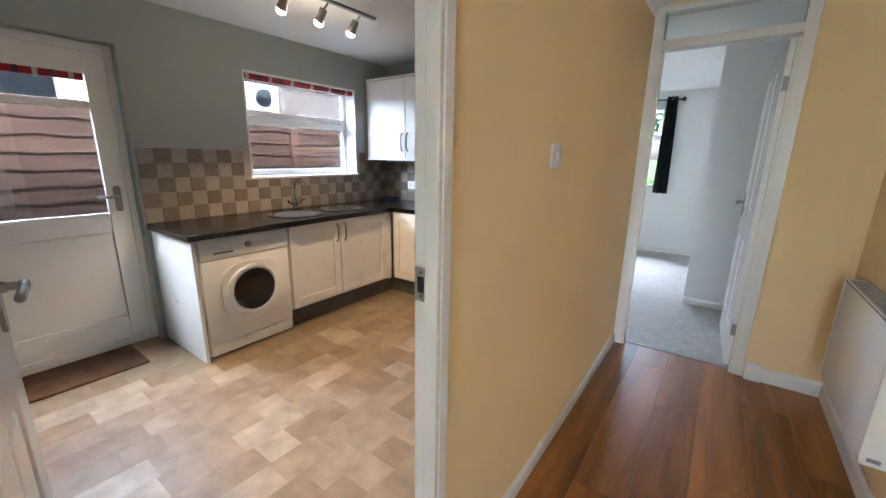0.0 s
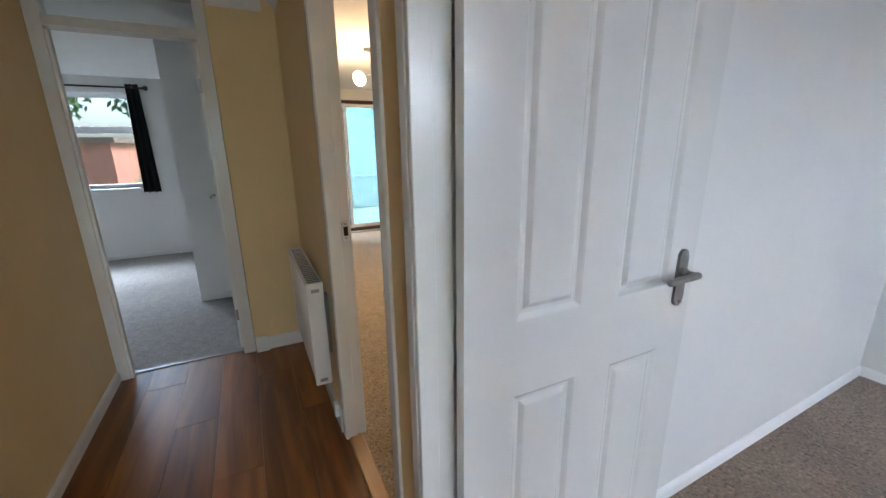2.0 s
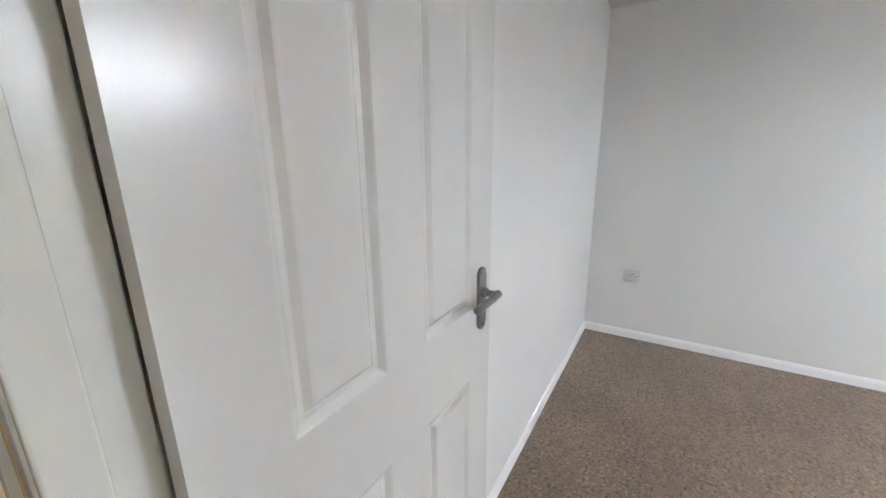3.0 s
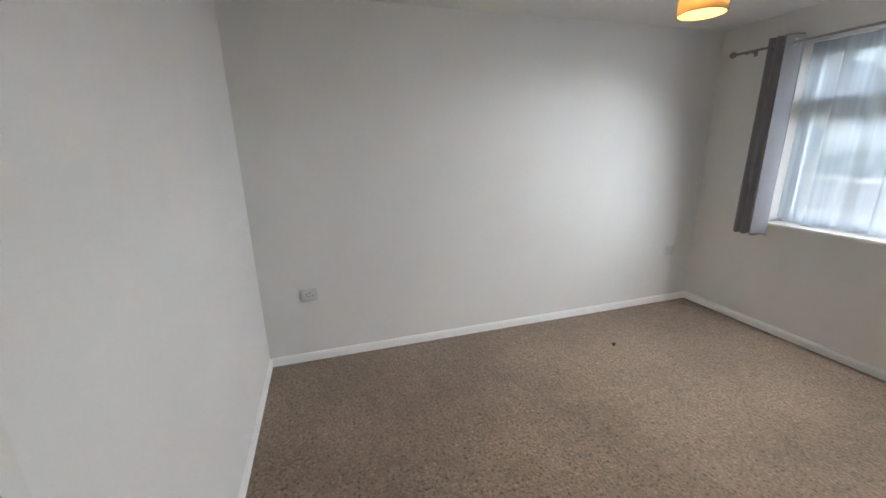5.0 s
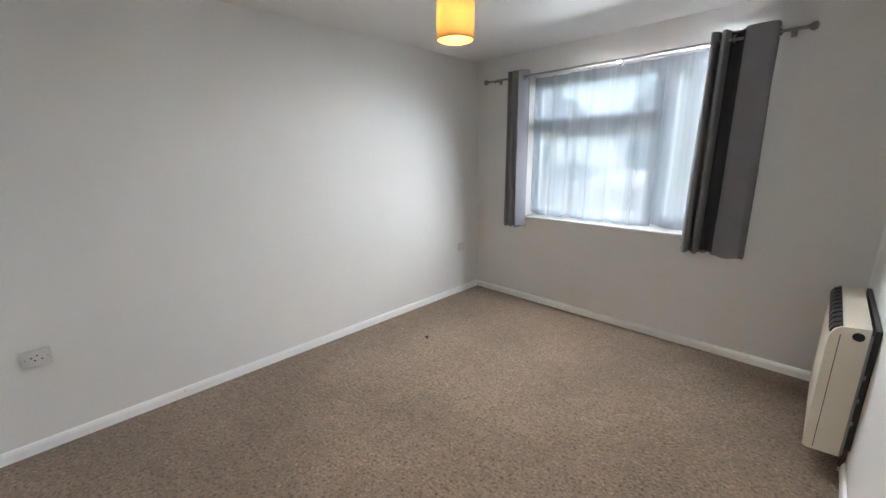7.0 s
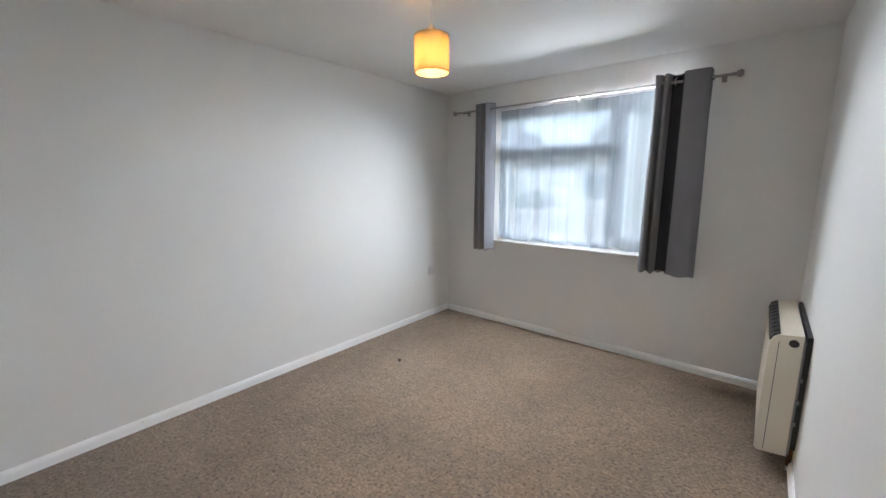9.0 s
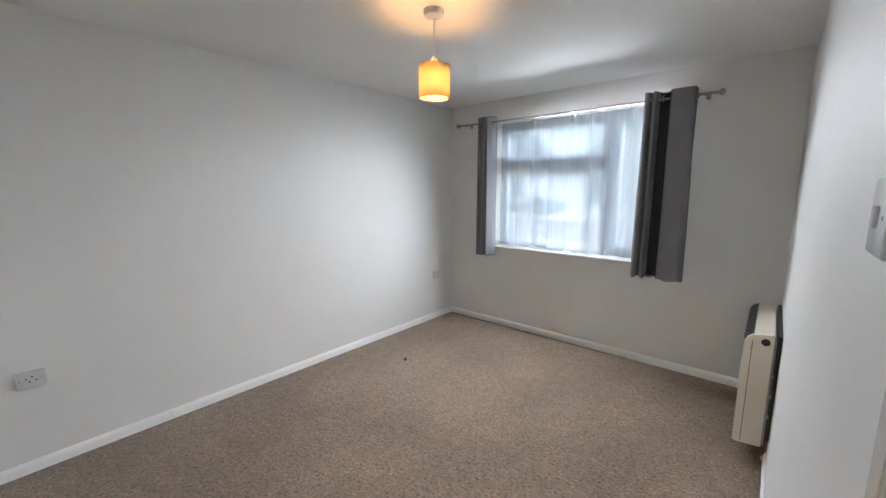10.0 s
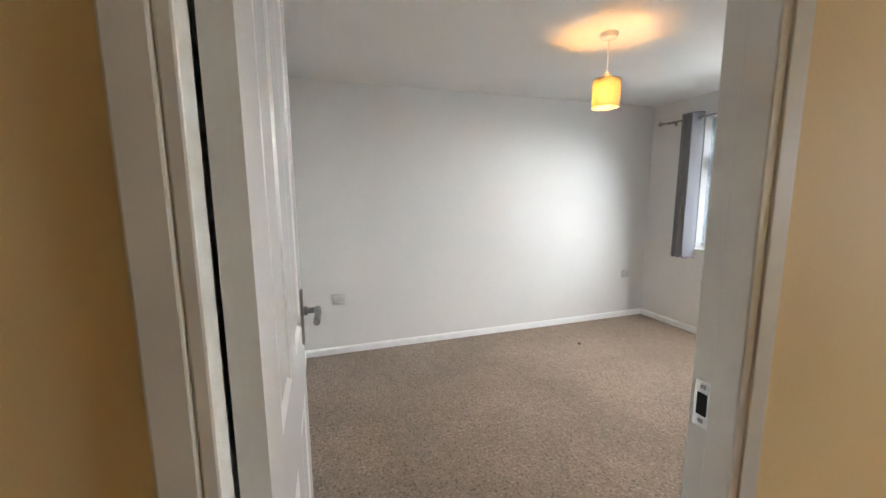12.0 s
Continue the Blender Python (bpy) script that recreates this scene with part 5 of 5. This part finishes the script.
part("rod", rod((-2.3, 6.33, 2.13), (-0.53, 6.33, 2.13), 0.01), BLACK, pole2)
part("finial", turned([(0, 0), (0.012, 0), (0.03, 0.03), (0.03, 0.045), (0.015, 0.06), (0, 0.06)], pose(-0.53, 6.33, 2.13, 0, 90, 0), 14), BLACK, pole2, smooth=True)
part("bracket", box(-0.56, -0.545, 6.33, 6.4, 2.122, 2.138), BLACK, pole2)


# ---- outside ----
bm = bmesh.new()
bmesh.ops.create_circle(bm, cap_ends=True, segments=64, radius=600)
bm.transform(Matrix.Translation((0, 0, -0.16)))
whole("ground", bm, GRASS, "lawns and gardens round the house", "ground", "structure", base=(0, 0, -0.16))
whole("path", box(-1.2, 3.6, -5.6, -3.26, -0.158, -0.12, 0.01), PAVE, "pale concrete path at the front door", "path", "structure")
whole("pavement", box(-60, 60, -10.2, -8.6, -0.158, -0.13), PAVE, "concrete pavement along the street", "pavement", "structure")
whole("road", box(-60, 60, -16, -10.35, -0.158, -0.152), ROAD, "pale grey worn asphalt street", "road", "structure")
whole("kerb", box(-60, 60, -10.35, -10.2, -0.158, -0.05, 0.01), PAVE, "concrete kerb along the street", "kerb", "structure")
whole("pavement", box(-60, 60, -18.2, -16, -0.158, -0.06), PAVE, "concrete pavement on the far side of the street", "pavement", "structure")
whole("driveway", box(8.8, 14.2, -22.0, -18.2, -0.158, -0.1), PAVE, "pale concrete drive before the garages", "driveway", "structure")
whole("yard", box(-4.4, -3.31, -2, 8, -0.158, -0.12), PAVE, "narrow concrete side path below the kitchen window", "path", "structure")


def leaves(bm, centre, radii, count, size, seed):
    """Many small leaf clumps in an uneven ball with gaps."""
    rnd = random.Random(seed)
    for _ in range(count):
        v = Vector((rnd.gauss(0, 1), rnd.gauss(0, 1), rnd.gauss(0, 1))).normalized()
        r = (0.45 + 0.55 * rnd.random() ** 0.5) * (1 + 0.25 * noise.noise(v * 2.3 + Vector((seed, 0, 0))))
        p = Vector(centre) + Vector((v.x * radii[0], v.y * radii[1], v.z * radii[2])) * r
        u = Vector((rnd.gauss(0, 1), rnd.gauss(0, 1), rnd.gauss(0, 1))).normalized()
        w = u.orthogonal().normalized()
        s = size * (0.6 + 0.8 * rnd.random())
        tip = u * s
        side = w * s * 0.45
        a, b, c, d = (bm.verts.new(p + q) for q in (-tip, side, tip, -side))
        bm.faces.new((a, b, c, d))


def shrub(name, centre, radii, count, size, seed, label, category="hedge"):
    s = thing(name, (centre[0], centre[1], -0.16), label, category)
    bm = bmesh.new()
    leaves(bm, centre, radii, count, size, seed)
    part("foliage", bm, LEAF, s)
    bm = bmesh.new()
    for k in range(5):
        a = k * 1.3
        rod((centre[0] + 0.1 * math.cos(a), centre[1] + 0.1 * math.sin(a), -0.16), (centre[0] + 0.5 * radii[0] * math.cos(a), centre[1] + 0.5 * radii[1] * math.sin(a), centre[2]), 0.02, 6, bm)
    part("stems", bm, POST, s)
    return s


def tree(x, y, h, r, seed, label):
    t = thing("tree", (x, y, -0.16), label, "tree")
    rnd = random.Random(seed)
    bm = turned([(0.22, -0.16), (0.16, 0.4), (0.12, h * 0.45), (0.05, h * 0.8), (0, h * 0.85)], pose(x, y, 0), 10)
    ends = []
    for k in range(8):
        a = k * 2.4 + rnd.random()
        z = h * (0.35 + 0.06 * k)
        e = (x + r * 0.6 * math.cos(a), y + r * 0.6 * math.sin(a), z + r * 0.5)
        rod((x, y, z), e, 0.045, 6, bm)
        ends.append(e)
    part("trunk", bm, POST, t, "brown trunk with bare limbs")
    bm = bmesh.new()
    for k, e in enumerate(ends + [(x, y, h * 0.85)]):
        leaves(bm, e, (r * 0.55, r * 0.55, r * 0.42), 420, 0.13, seed + k)
    part("crown", bm, LEAF, t, "loose green crown")


def gable_house(name, x0, x1, y0, y1, eaves, ridge, label, ridge_along="y"):
    """A bungalow whose gable faces the street."""
    h = thing(name, ((x0 + x1) / 2, (y0 + y1) / 2, -0.16), label, "house")
    mid = (x0 + x1) / 2
    part("wall", prism([(x0, -0.16), (x1, -0.16), (x1, eaves), (mid, ridge - 0.25), (x0, eaves)], "y", y0, y1), RENDER, h)
    bm = bmesh.new()
    k = (ridge - eaves) / (mid - x0)
    prism([(x0 - 0.35, eaves - 0.35 * k), (mid, ridge), (mid, ridge + 0.16), (x0 - 0.35, eaves - 0.35 * k + 0.16)], "y", y0 - 0.3, y1 + 0.3, bm)
    prism([(x1 + 0.35, eaves - 0.35 * k), (mid, ridge), (mid, ridge + 0.16), (x1 + 0.35, eaves - 0.35 * k + 0.16)], "y", y0 - 0.3, y1 + 0.3, bm)
    roof = part("roof", bm, ROOF, h, "brown tiled gable roof")
    part("bargeboard", prism([(x0 - 0.36, eaves - 0.36 * k - 0.12), (mid, ridge - 0.14), (x1 + 0.36, eaves - 0.36 * k - 0.12), (x1 + 0.36, eaves - 0.36 * k + 0.05), (mid, ridge + 0.06), (x0 - 0.36, eaves - 0.36 * k + 0.05)], "y", y1 + 0.3, y1 + 0.34), WHITEWALL, roof, "white bargeboard")
    part("chimney", box(mid - 0.3, mid + 0.3, y0 + 2, y0 + 2.7, ridge - 0.4, ridge + 0.8), MORTAR, roof)
    for a, b in ((x0 + 0.5, x0 + 2.1), (x1 - 2.1, x1 - 0.5)):
        w = part("window", box(a, b, y1 - 0.02, y1 + 0.05, 0.75, 1.95), UPVC, h)
        part("pane", box(a + 0.08, (a + b) / 2 - 0.04, y1 + 0.05, y1 + 0.06, 0.83, 1.87), TINTED, w)
        part("pane", box((a + b) / 2 + 0.04, b - 0.08, y1 + 0.05, y1 + 0.06, 0.83, 1.87), TINTED, w)
    return h


gable_house("house", 14.2, 20.2, -31, -24, 2.7, 5.4, "pale rendered bungalow with a brown gable roof across the street")
gable_house("house", 3.2, 9.6, -29, -21.5, 2.8, 5.9, "pale rendered bungalow with a white bargeboard across the street")
gable_house("house", -9, -3, -30, -23, 2.7, 5.4, "pale rendered bungalow further along the street")
gar = thing("garage", (11.8, -25, -0.16), "low flat-roofed garages with white doors across the street", "garage")
part("wall", box(9.8, 14.0, -29, -23.2, -0.16, 2.3), WHITEWALL, gar)
part("roof", box(9.7, 14.1, -29.1, -23.0, 2.3, 2.55), ROOF, gar, "dark flat roof edge")
for a in (10.0, 12.0):
    d = part("garage_door", box(a, a + 1.85, -23.2, -23.14, -0.16, 2.0), UPVC, gar, "white up-and-over door")
    for k in range(8):
        part("door_rib", box(a + 0.06, a + 1.79, -23.14, -23.125, -0.05 + k * 0.25, 0.13 + k * 0.25), UPVC, d)
shrub("hedge", (10.6, -18.9, 0.35), (1.3, 0.5, 0.55), 900, 0.07, 5, "clipped green hedge by the drive")
shrub("hedge", (7.3, -18.9, 0.3), (1.2, 0.45, 0.5), 800, 0.07, 6, "clipped green hedge by the drive")
whole("garden_wall", box(6.0, 9.0, -18.6, -18.4, -0.06, 0.55, 0.01), WHITEWALL, "low pale garden wall by the far pavement", "garden wall")


def car(x, y, turn, label):
    """A small hatchback, local x along its length."""
    c = thing("car", (x, y, -0.152), label, "car", turn=turn)
    m = where(c)

    def put(bm):
        bm.transform(m)
        return bm
    side = [(-1.95, 0.3), (-1.98, 0.6), (-1.85, 0.85), (-1.1, 0.95), (-0.45, 1.42), (0.75, 1.46), (1.45, 1.0), (1.85, 0.85), (1.95, 0.6), (1.93, 0.3)]
    bm = prism(side, "y", -0.82, 0.82)
    bmesh.ops.bevel(bm, geom=[e for e in bm.edges if abs(e.verts[0].co.y - e.verts[1].co.y) < 1e-5], offset=0.09, segments=3, affect="EDGES")
    part("body", put(bm), CARPAINT, c, "glossy white body", True)
    for s in (-1, 1):
        part("side_window", put(prism([(-0.95, 0.98), (-0.42, 1.36), (0.2, 1.39), (0.2, 0.98)], "y", s * 0.821 - 0.004, s * 0.821 + 0.004)), TINTED, c)
        part("side_window", put(prism([(0.27, 0.98), (0.27, 1.39), (0.72, 1.39), (1.25, 1.0)], "y", s * 0.821 - 0.004, s * 0.821 + 0.004)), TINTED, c)
        for wx_ in (-1.25, 1.25):
            tyre = part("wheel", put(turned([(0.18, -0.09), (0.31, -0.09), (0.32, 0), (0.31, 0.09), (0.18, 0.09)], pose(wx_, s * 0.76, 0.32, 90, 0, 0), 24)), RUBBER, c, "black tyre", True)
            part("rim", put(turned([(0, 0.07), (0.17, 0.08), (0.19, 0.05), (0.19, -0.05), (0.17, -0.08), (0, -0.07)], pose(wx_, s * 0.76, 0.32, 90, 0, 0), 20)), STEEL, tyre)
        part("headlight", put(box(-1.93, -1.8, s * 0.62 - 0.12, s * 0.62 + 0.12, 0.66, 0.8, 0.02)), CHROME, c)
    part("bumper", put(box(-2.02, -1.93, -0.75, 0.75, 0.28, 0.5, 0.03)), CARPAINT, c)
    part("windscreen", put(prism([(-1.13, 0.97), (-1.10, 0.98), (-0.47, 1.40), (-0.50, 1.41)], "y", -0.7, 0.7)), TINTED, c)
    return c


car(14.6, -20.4, 100, "small white hatchback parked on the far side of the street")

# fence and neighbour beyond the kitchen
fence = thing("fence", (-4.5, 3, -0.16), "brown overlapping wooden fence panels between thick posts", "fence")
rnd = random.Random(4)
for k in range(7):
    y0 = -4.4 + k * 1.86
    part("post", box(-4.56, -4.46, y0 - 0.05, y0 + 0.05, -0.16, 1.85, 0.006), POST, fence)
    for r in range(13):
        z0 = -0.12 + r * 0.142
        waves = [0.012 * math.sin(3.1 * i + r * 2.3 + k) + 0.006 * rnd.random() for i in range(9)]
        bm = bmesh.new()
        rowsb = []
        for i in range(9):
            y = y0 + 0.05 + 1.76 * i / 8
            rowsb.append([bm.verts.new(p) for p in ((-4.495, y, z0 + waves[i]), (-4.475, y, z0 + waves[i]), (-4.495, y, z0 + 0.165), (-4.503, y, z0 + 0.165))])
        for a, b in zip(rowsb, rowsb[1:]):
            for i, j in ((0, 1), (1, 2), (2, 3), (3, 0)):
                bm.faces.new((a[i], b[i], b[j], a[j]))
        bm.faces.new(rowsb[0]), bm.faces.new(rowsb[-1])
        part("board", bm, FENCE, fence)
    part("batten", box(-4.474, -4.45, y0 + 0.90, y0 + 0.95, -0.12, 1.72, 0.003), POST, fence)
nb = thing("neighbour_house", (-8, 3, -0.16), "neighbouring brick house beyond the fence", "house")
part("wall", box(-10, -6.42, 2.35, 12, -0.16, 4.2), MORTAR, nb, "pale mortared wall")
bm_v, bm_f = [], []
for r in range(30):
    for c in range(42):
        y0 = 2.36 + c * 0.225 + (0.1125 if r % 2 else 0)
        z0 = 0.9 + r * 0.075
        i = len(bm_v)
        d = 0.004 * ((r * 7 + c * 3) % 3)
        for x in (-6.425, -6.412 + d * 0.5):
            for y in (y0, y0 + 0.199):
                for z in (z0, z0 + 0.055):
                    bm_v.append((x, y, z))
        bm_f += [(i + 4, i + 6, i + 7, i + 5), (i, i + 1, i + 5, i + 4), (i + 2, i + 6, i + 7, i + 3), (i + 1, i + 3, i + 7, i + 5), (i, i + 4, i + 6, i + 2)]
me = bpy.data.meshes.new("bricks")
me.from_pydata(bm_v, [], bm_f)
me.materials.append(BRICK)
bricks = new("bricks", me)
bricks.parent = nb
bricks.matrix_parent_inverse = where(nb).inverted()
tagged(bricks, "rows of pale grey-pink brick", kind="stuff")
part("roof", prism([(-6.1, 4.1), (-6.1, 4.25), (-10.2, 6.2), (-10.2, 6.05)], "y", 2.0, 12.3), ROOF, nb, "brown tiled roof")
wing = thing("neighbour_garage", (-8, 0, -0.16), "white rendered garage with a dark window beyond the fence", "garage")
part("wall", box(-10, -6.6, -6, 2.2, -0.16, 3.6), WHITEWALL, wing)
part("window", box(-6.6, -6.55, -1.6, 1.25, 1.2, 2.9), TINTED, wing, "dark wide window")
ac = thing("air_conditioner", (-6.2, 3.62, 1.9), "white wall-mounted air conditioner with a round dark fan grille", "air conditioner")
part("case", box(-6.40, -6.1, 3.32, 3.88, 1.98, 2.40, 0.02), UPVC, ac)
part("fan_grille", turned([(0, 0.0), (0.135, 0.0), (0.135, 0.012), (0, 0.014)], pose(-6.1, 3.62, 2.19, 0, 90, 0), 28), TINTED, ac, "dark round fan grille")
part("bracket", box(-6.40, -6.15, 3.38, 3.82, 1.91, 1.98), STEEL, ac)

# back garden
shed = thing("brick_outbuilding", (-3.0, 12, -0.16), "red brick outbuilding with a dark flat roof in the back garden", "outbuilding")
part("wall", box(-5.5, -1.95, 10.6, 14, -0.16, 1.55), RED_BRICK, shed)
part("roof", box(-5.6, -1.85, 10.5, 14.1, 1.55, 1.66), ROOF, shed, "dark felt roof")
part("door", box(-3.6, -2.8, 10.57, 10.6, -0.1, 1.4), WHITEWALL, shed)
tree(-6.5, 17, 6.0, 2.6, 21, "broad leafy tree behind the outbuilding")
tree(-1.0, 18.5, 5.5, 2.4, 33, "broad leafy tree at the end of the garden")
tree(3.5, 17.5, 5.0, 2.2, 45, "broad leafy tree at the end of the garden")
shrub("shrub", (-1.4, 11.2, 0.3), (0.6, 0.6, 0.6), 700, 0.06, 8, "leafy green shrub beside the outbuilding", "shrub")
shrub("shrub", (-2.4, 9.6, 0.1), (0.9, 0.5, 0.4), 700, 0.06, 9, "low green shrub below the window", "shrub")
shrub("hedge", (2.2, 12.2, 0.7), (3.2, 0.6, 1.0), 2400, 0.07, 10, "tall green hedge behind the sun room")

# sun room beyond the patio doors
whole("floor_sun_room", box(0.6, 4.2, 6.66, 9.3, -0.13, -0.005), PAVE, "pale floor of the sun room", "floor", "structure")
sunroom = thing("sun_room", (2.4, 8, -0.13), "white framed glazed sun room with low white walls", "sun room", "structure")
for nm, x0, x1, y0, y1 in (("low_wall", 0.6, 4.2, 9.2, 9.3), ("low_wall", 0.6, 0.7, 6.66, 9.2), ("low_wall", 4.1, 4.2, 6.66, 9.2)):
    part(nm, box(x0, x1, y0, y1, -0.13, 0.72, 0.004), WHITEWALL, sunroom)
for x in (0.62, 1.5, 2.35, 3.2, 4.12):
    part("post", box(x, x + 0.07, 9.215, 9.285, 0.72, 2.15, 0.004), UPVC, sunroom)
for y in (6.7, 7.5, 8.35):
    for x in (0.62, 4.12):
        part("post", box(x, x + 0.07, y, y + 0.07, 0.72, 2.15, 0.004), UPVC, sunroom)
for nm, x0, x1, y0, y1, z0, z1 in (("sill", 0.6, 4.2, 9.14, 9.3, 0.72, 0.75), ("head_rail", 0.6, 4.2, 9.21, 9.29, 2.15, 2.24), ("head_rail", 0.6, 0.7, 6.66, 9.21, 2.15, 2.24), ("head_rail", 4.1, 4.2, 6.66, 9.21, 2.15, 2.24), ("transom", 0.7, 4.1, 9.22, 9.28, 1.7, 1.75)):
    part(nm, box(x0, x1, y0, y1, z0, z1, 0.004), UPVC, sunroom)
for x in (0.6, 1.5, 2.38, 3.26, 4.14):
    part("roof_bar", prism([(6.66, 2.38), (6.66, 2.43), (9.3, 2.27), (9.3, 2.22)], "x", x, x + 0.05), UPVC, sunroom)
part("end_wall", box(2.45, 4.1, 9.21, 9.28, 0.75, 2.15), WHITEWALL, sunroom, "solid white end wall")
part("roof_sheet", prism([(6.68, 2.432), (6.68, 2.440), (9.3, 2.280), (9.3, 2.272)], "x", 0.6, 4.2), NET, sunroom, "translucent roof sheet")

# ---- boards, tiles and bricks, piece by piece ----
shared = {}


def tile_mesh(key, w, d, h, mat, bevel=0.0015):
    if key not in shared:
        bm = bmesh.new()
        for z, k in ((-h, 0), (-bevel, 0), (0, bevel)):
            loop = [bm.verts.new((x, y, z)) for x, y in ((k, k), (w - k, k), (w - k, d - k), (k, d - k))]
            if z > -h:
                for i in range(4):
                    bm.faces.new((last[i], last[(i + 1) % 4], loop[(i + 1) % 4], loop[i]))
            last = loop
        bm.faces.new(last)
        shared[key] = finish(key, bm, mat)
    return shared[key]


def lay(name, me, parent, m):
    ob = new(name, me)
    ob.parent = parent
    ob.matrix_basis = where(parent).inverted() @ m
    return ob


# hall planks run along the hall
edges_x = [-0.39, -0.215, -0.015, 0.185, 0.385, 0.585, 0.765]
rnd = random.Random(12)
for i, (a, b) in enumerate(zip(edges_x, edges_x[1:])):
    y = -3.1 - 1.25 * ((i * 0.37) % 1)
    while y < 2.96:
        y0, y1 = max(y, -3.09), min(y + 1.25, 2.955)
        if y1 - y0 > 0.05:
            w, d = round(b - a - 0.0012, 4), round(y1 - y0 - 0.0012, 4)
            lay("plank", tile_mesh("plank_%g_%g" % (w, d), w, d, 0.011, LAMINATE, 0.0009), hall_floor, pose(a, y0, 0.0))
        y += 1.25
# vinyl kitchen tiles in uneven rows
x = -2.99
row = 0
while x < -0.47:
    w = min(0.152, -0.412 - x)
    y = -0.68 + 0.09 * ((row * 5) % 3)
    while y < 2.72:
        d = (0.152, 0.23, 0.152, 0.305)[rnd.randrange(4)]
        if not (x < -2.52 and y > 0.75):
            lay("tile", tile_mesh("vinyl_%.3f_%g" % (w, d), w - 0.0006, d - 0.0006, 0.0028, VINYL, 0.0003), kitchen_floor, pose(x, y, 0.0))
        y += d
    x += w
    row += 1
# chequered wall tiles
splash = whole("splashback_backing", box(-3.03, -3.026, 0.91, 1.66, 0.849, 1.352), GROUT, "chequered cream and brown tiled splashback", "tiling", "structure")
part("backing", box(-3.03, -3.026, 1.66, 2.81, 0.849, 1.117), GROUT, splash)
part("backing", box(-3.03, -3.026, 2.81, 3.25, 0.849, 1.352), GROUT, splash)
part("backing", box(-3.026, -1.0, 3.246, 3.25, 0.849, 1.277), GROUT, splash)
for r in range(5):
    z0 = 0.8495 + r * 0.1005
    for c in range(24):
        y0 = 0.91 + c * 0.1005
        if y0 > 3.2:
            continue
        under = 1.60 < y0 < 2.78
        if under and r > 2:
            continue
        h = 0.0975 if not (under and r == 2) else 0.064
        dark = (r + c) % 2
        lay("tile", tile_mesh("tile_%d_%g" % (dark, h), h, 0.0975, 0.006, TILE_DARK if dark else TILE_LIGHT), splash, pose(-3.021, y0, z0 + h, 0, 90, 0))
for r in range(4):
    for c in range(20):
        dark = (r + c) % 2
        lay("tile", tile_mesh("tile_%d_0.0975" % dark, 0.0975, 0.0975, 0.006, TILE_DARK if dark else TILE_LIGHT), splash, pose(-3.02 + c * 0.1005, 3.241, 0.8495 + r * 0.1005, 90, 0, 0))
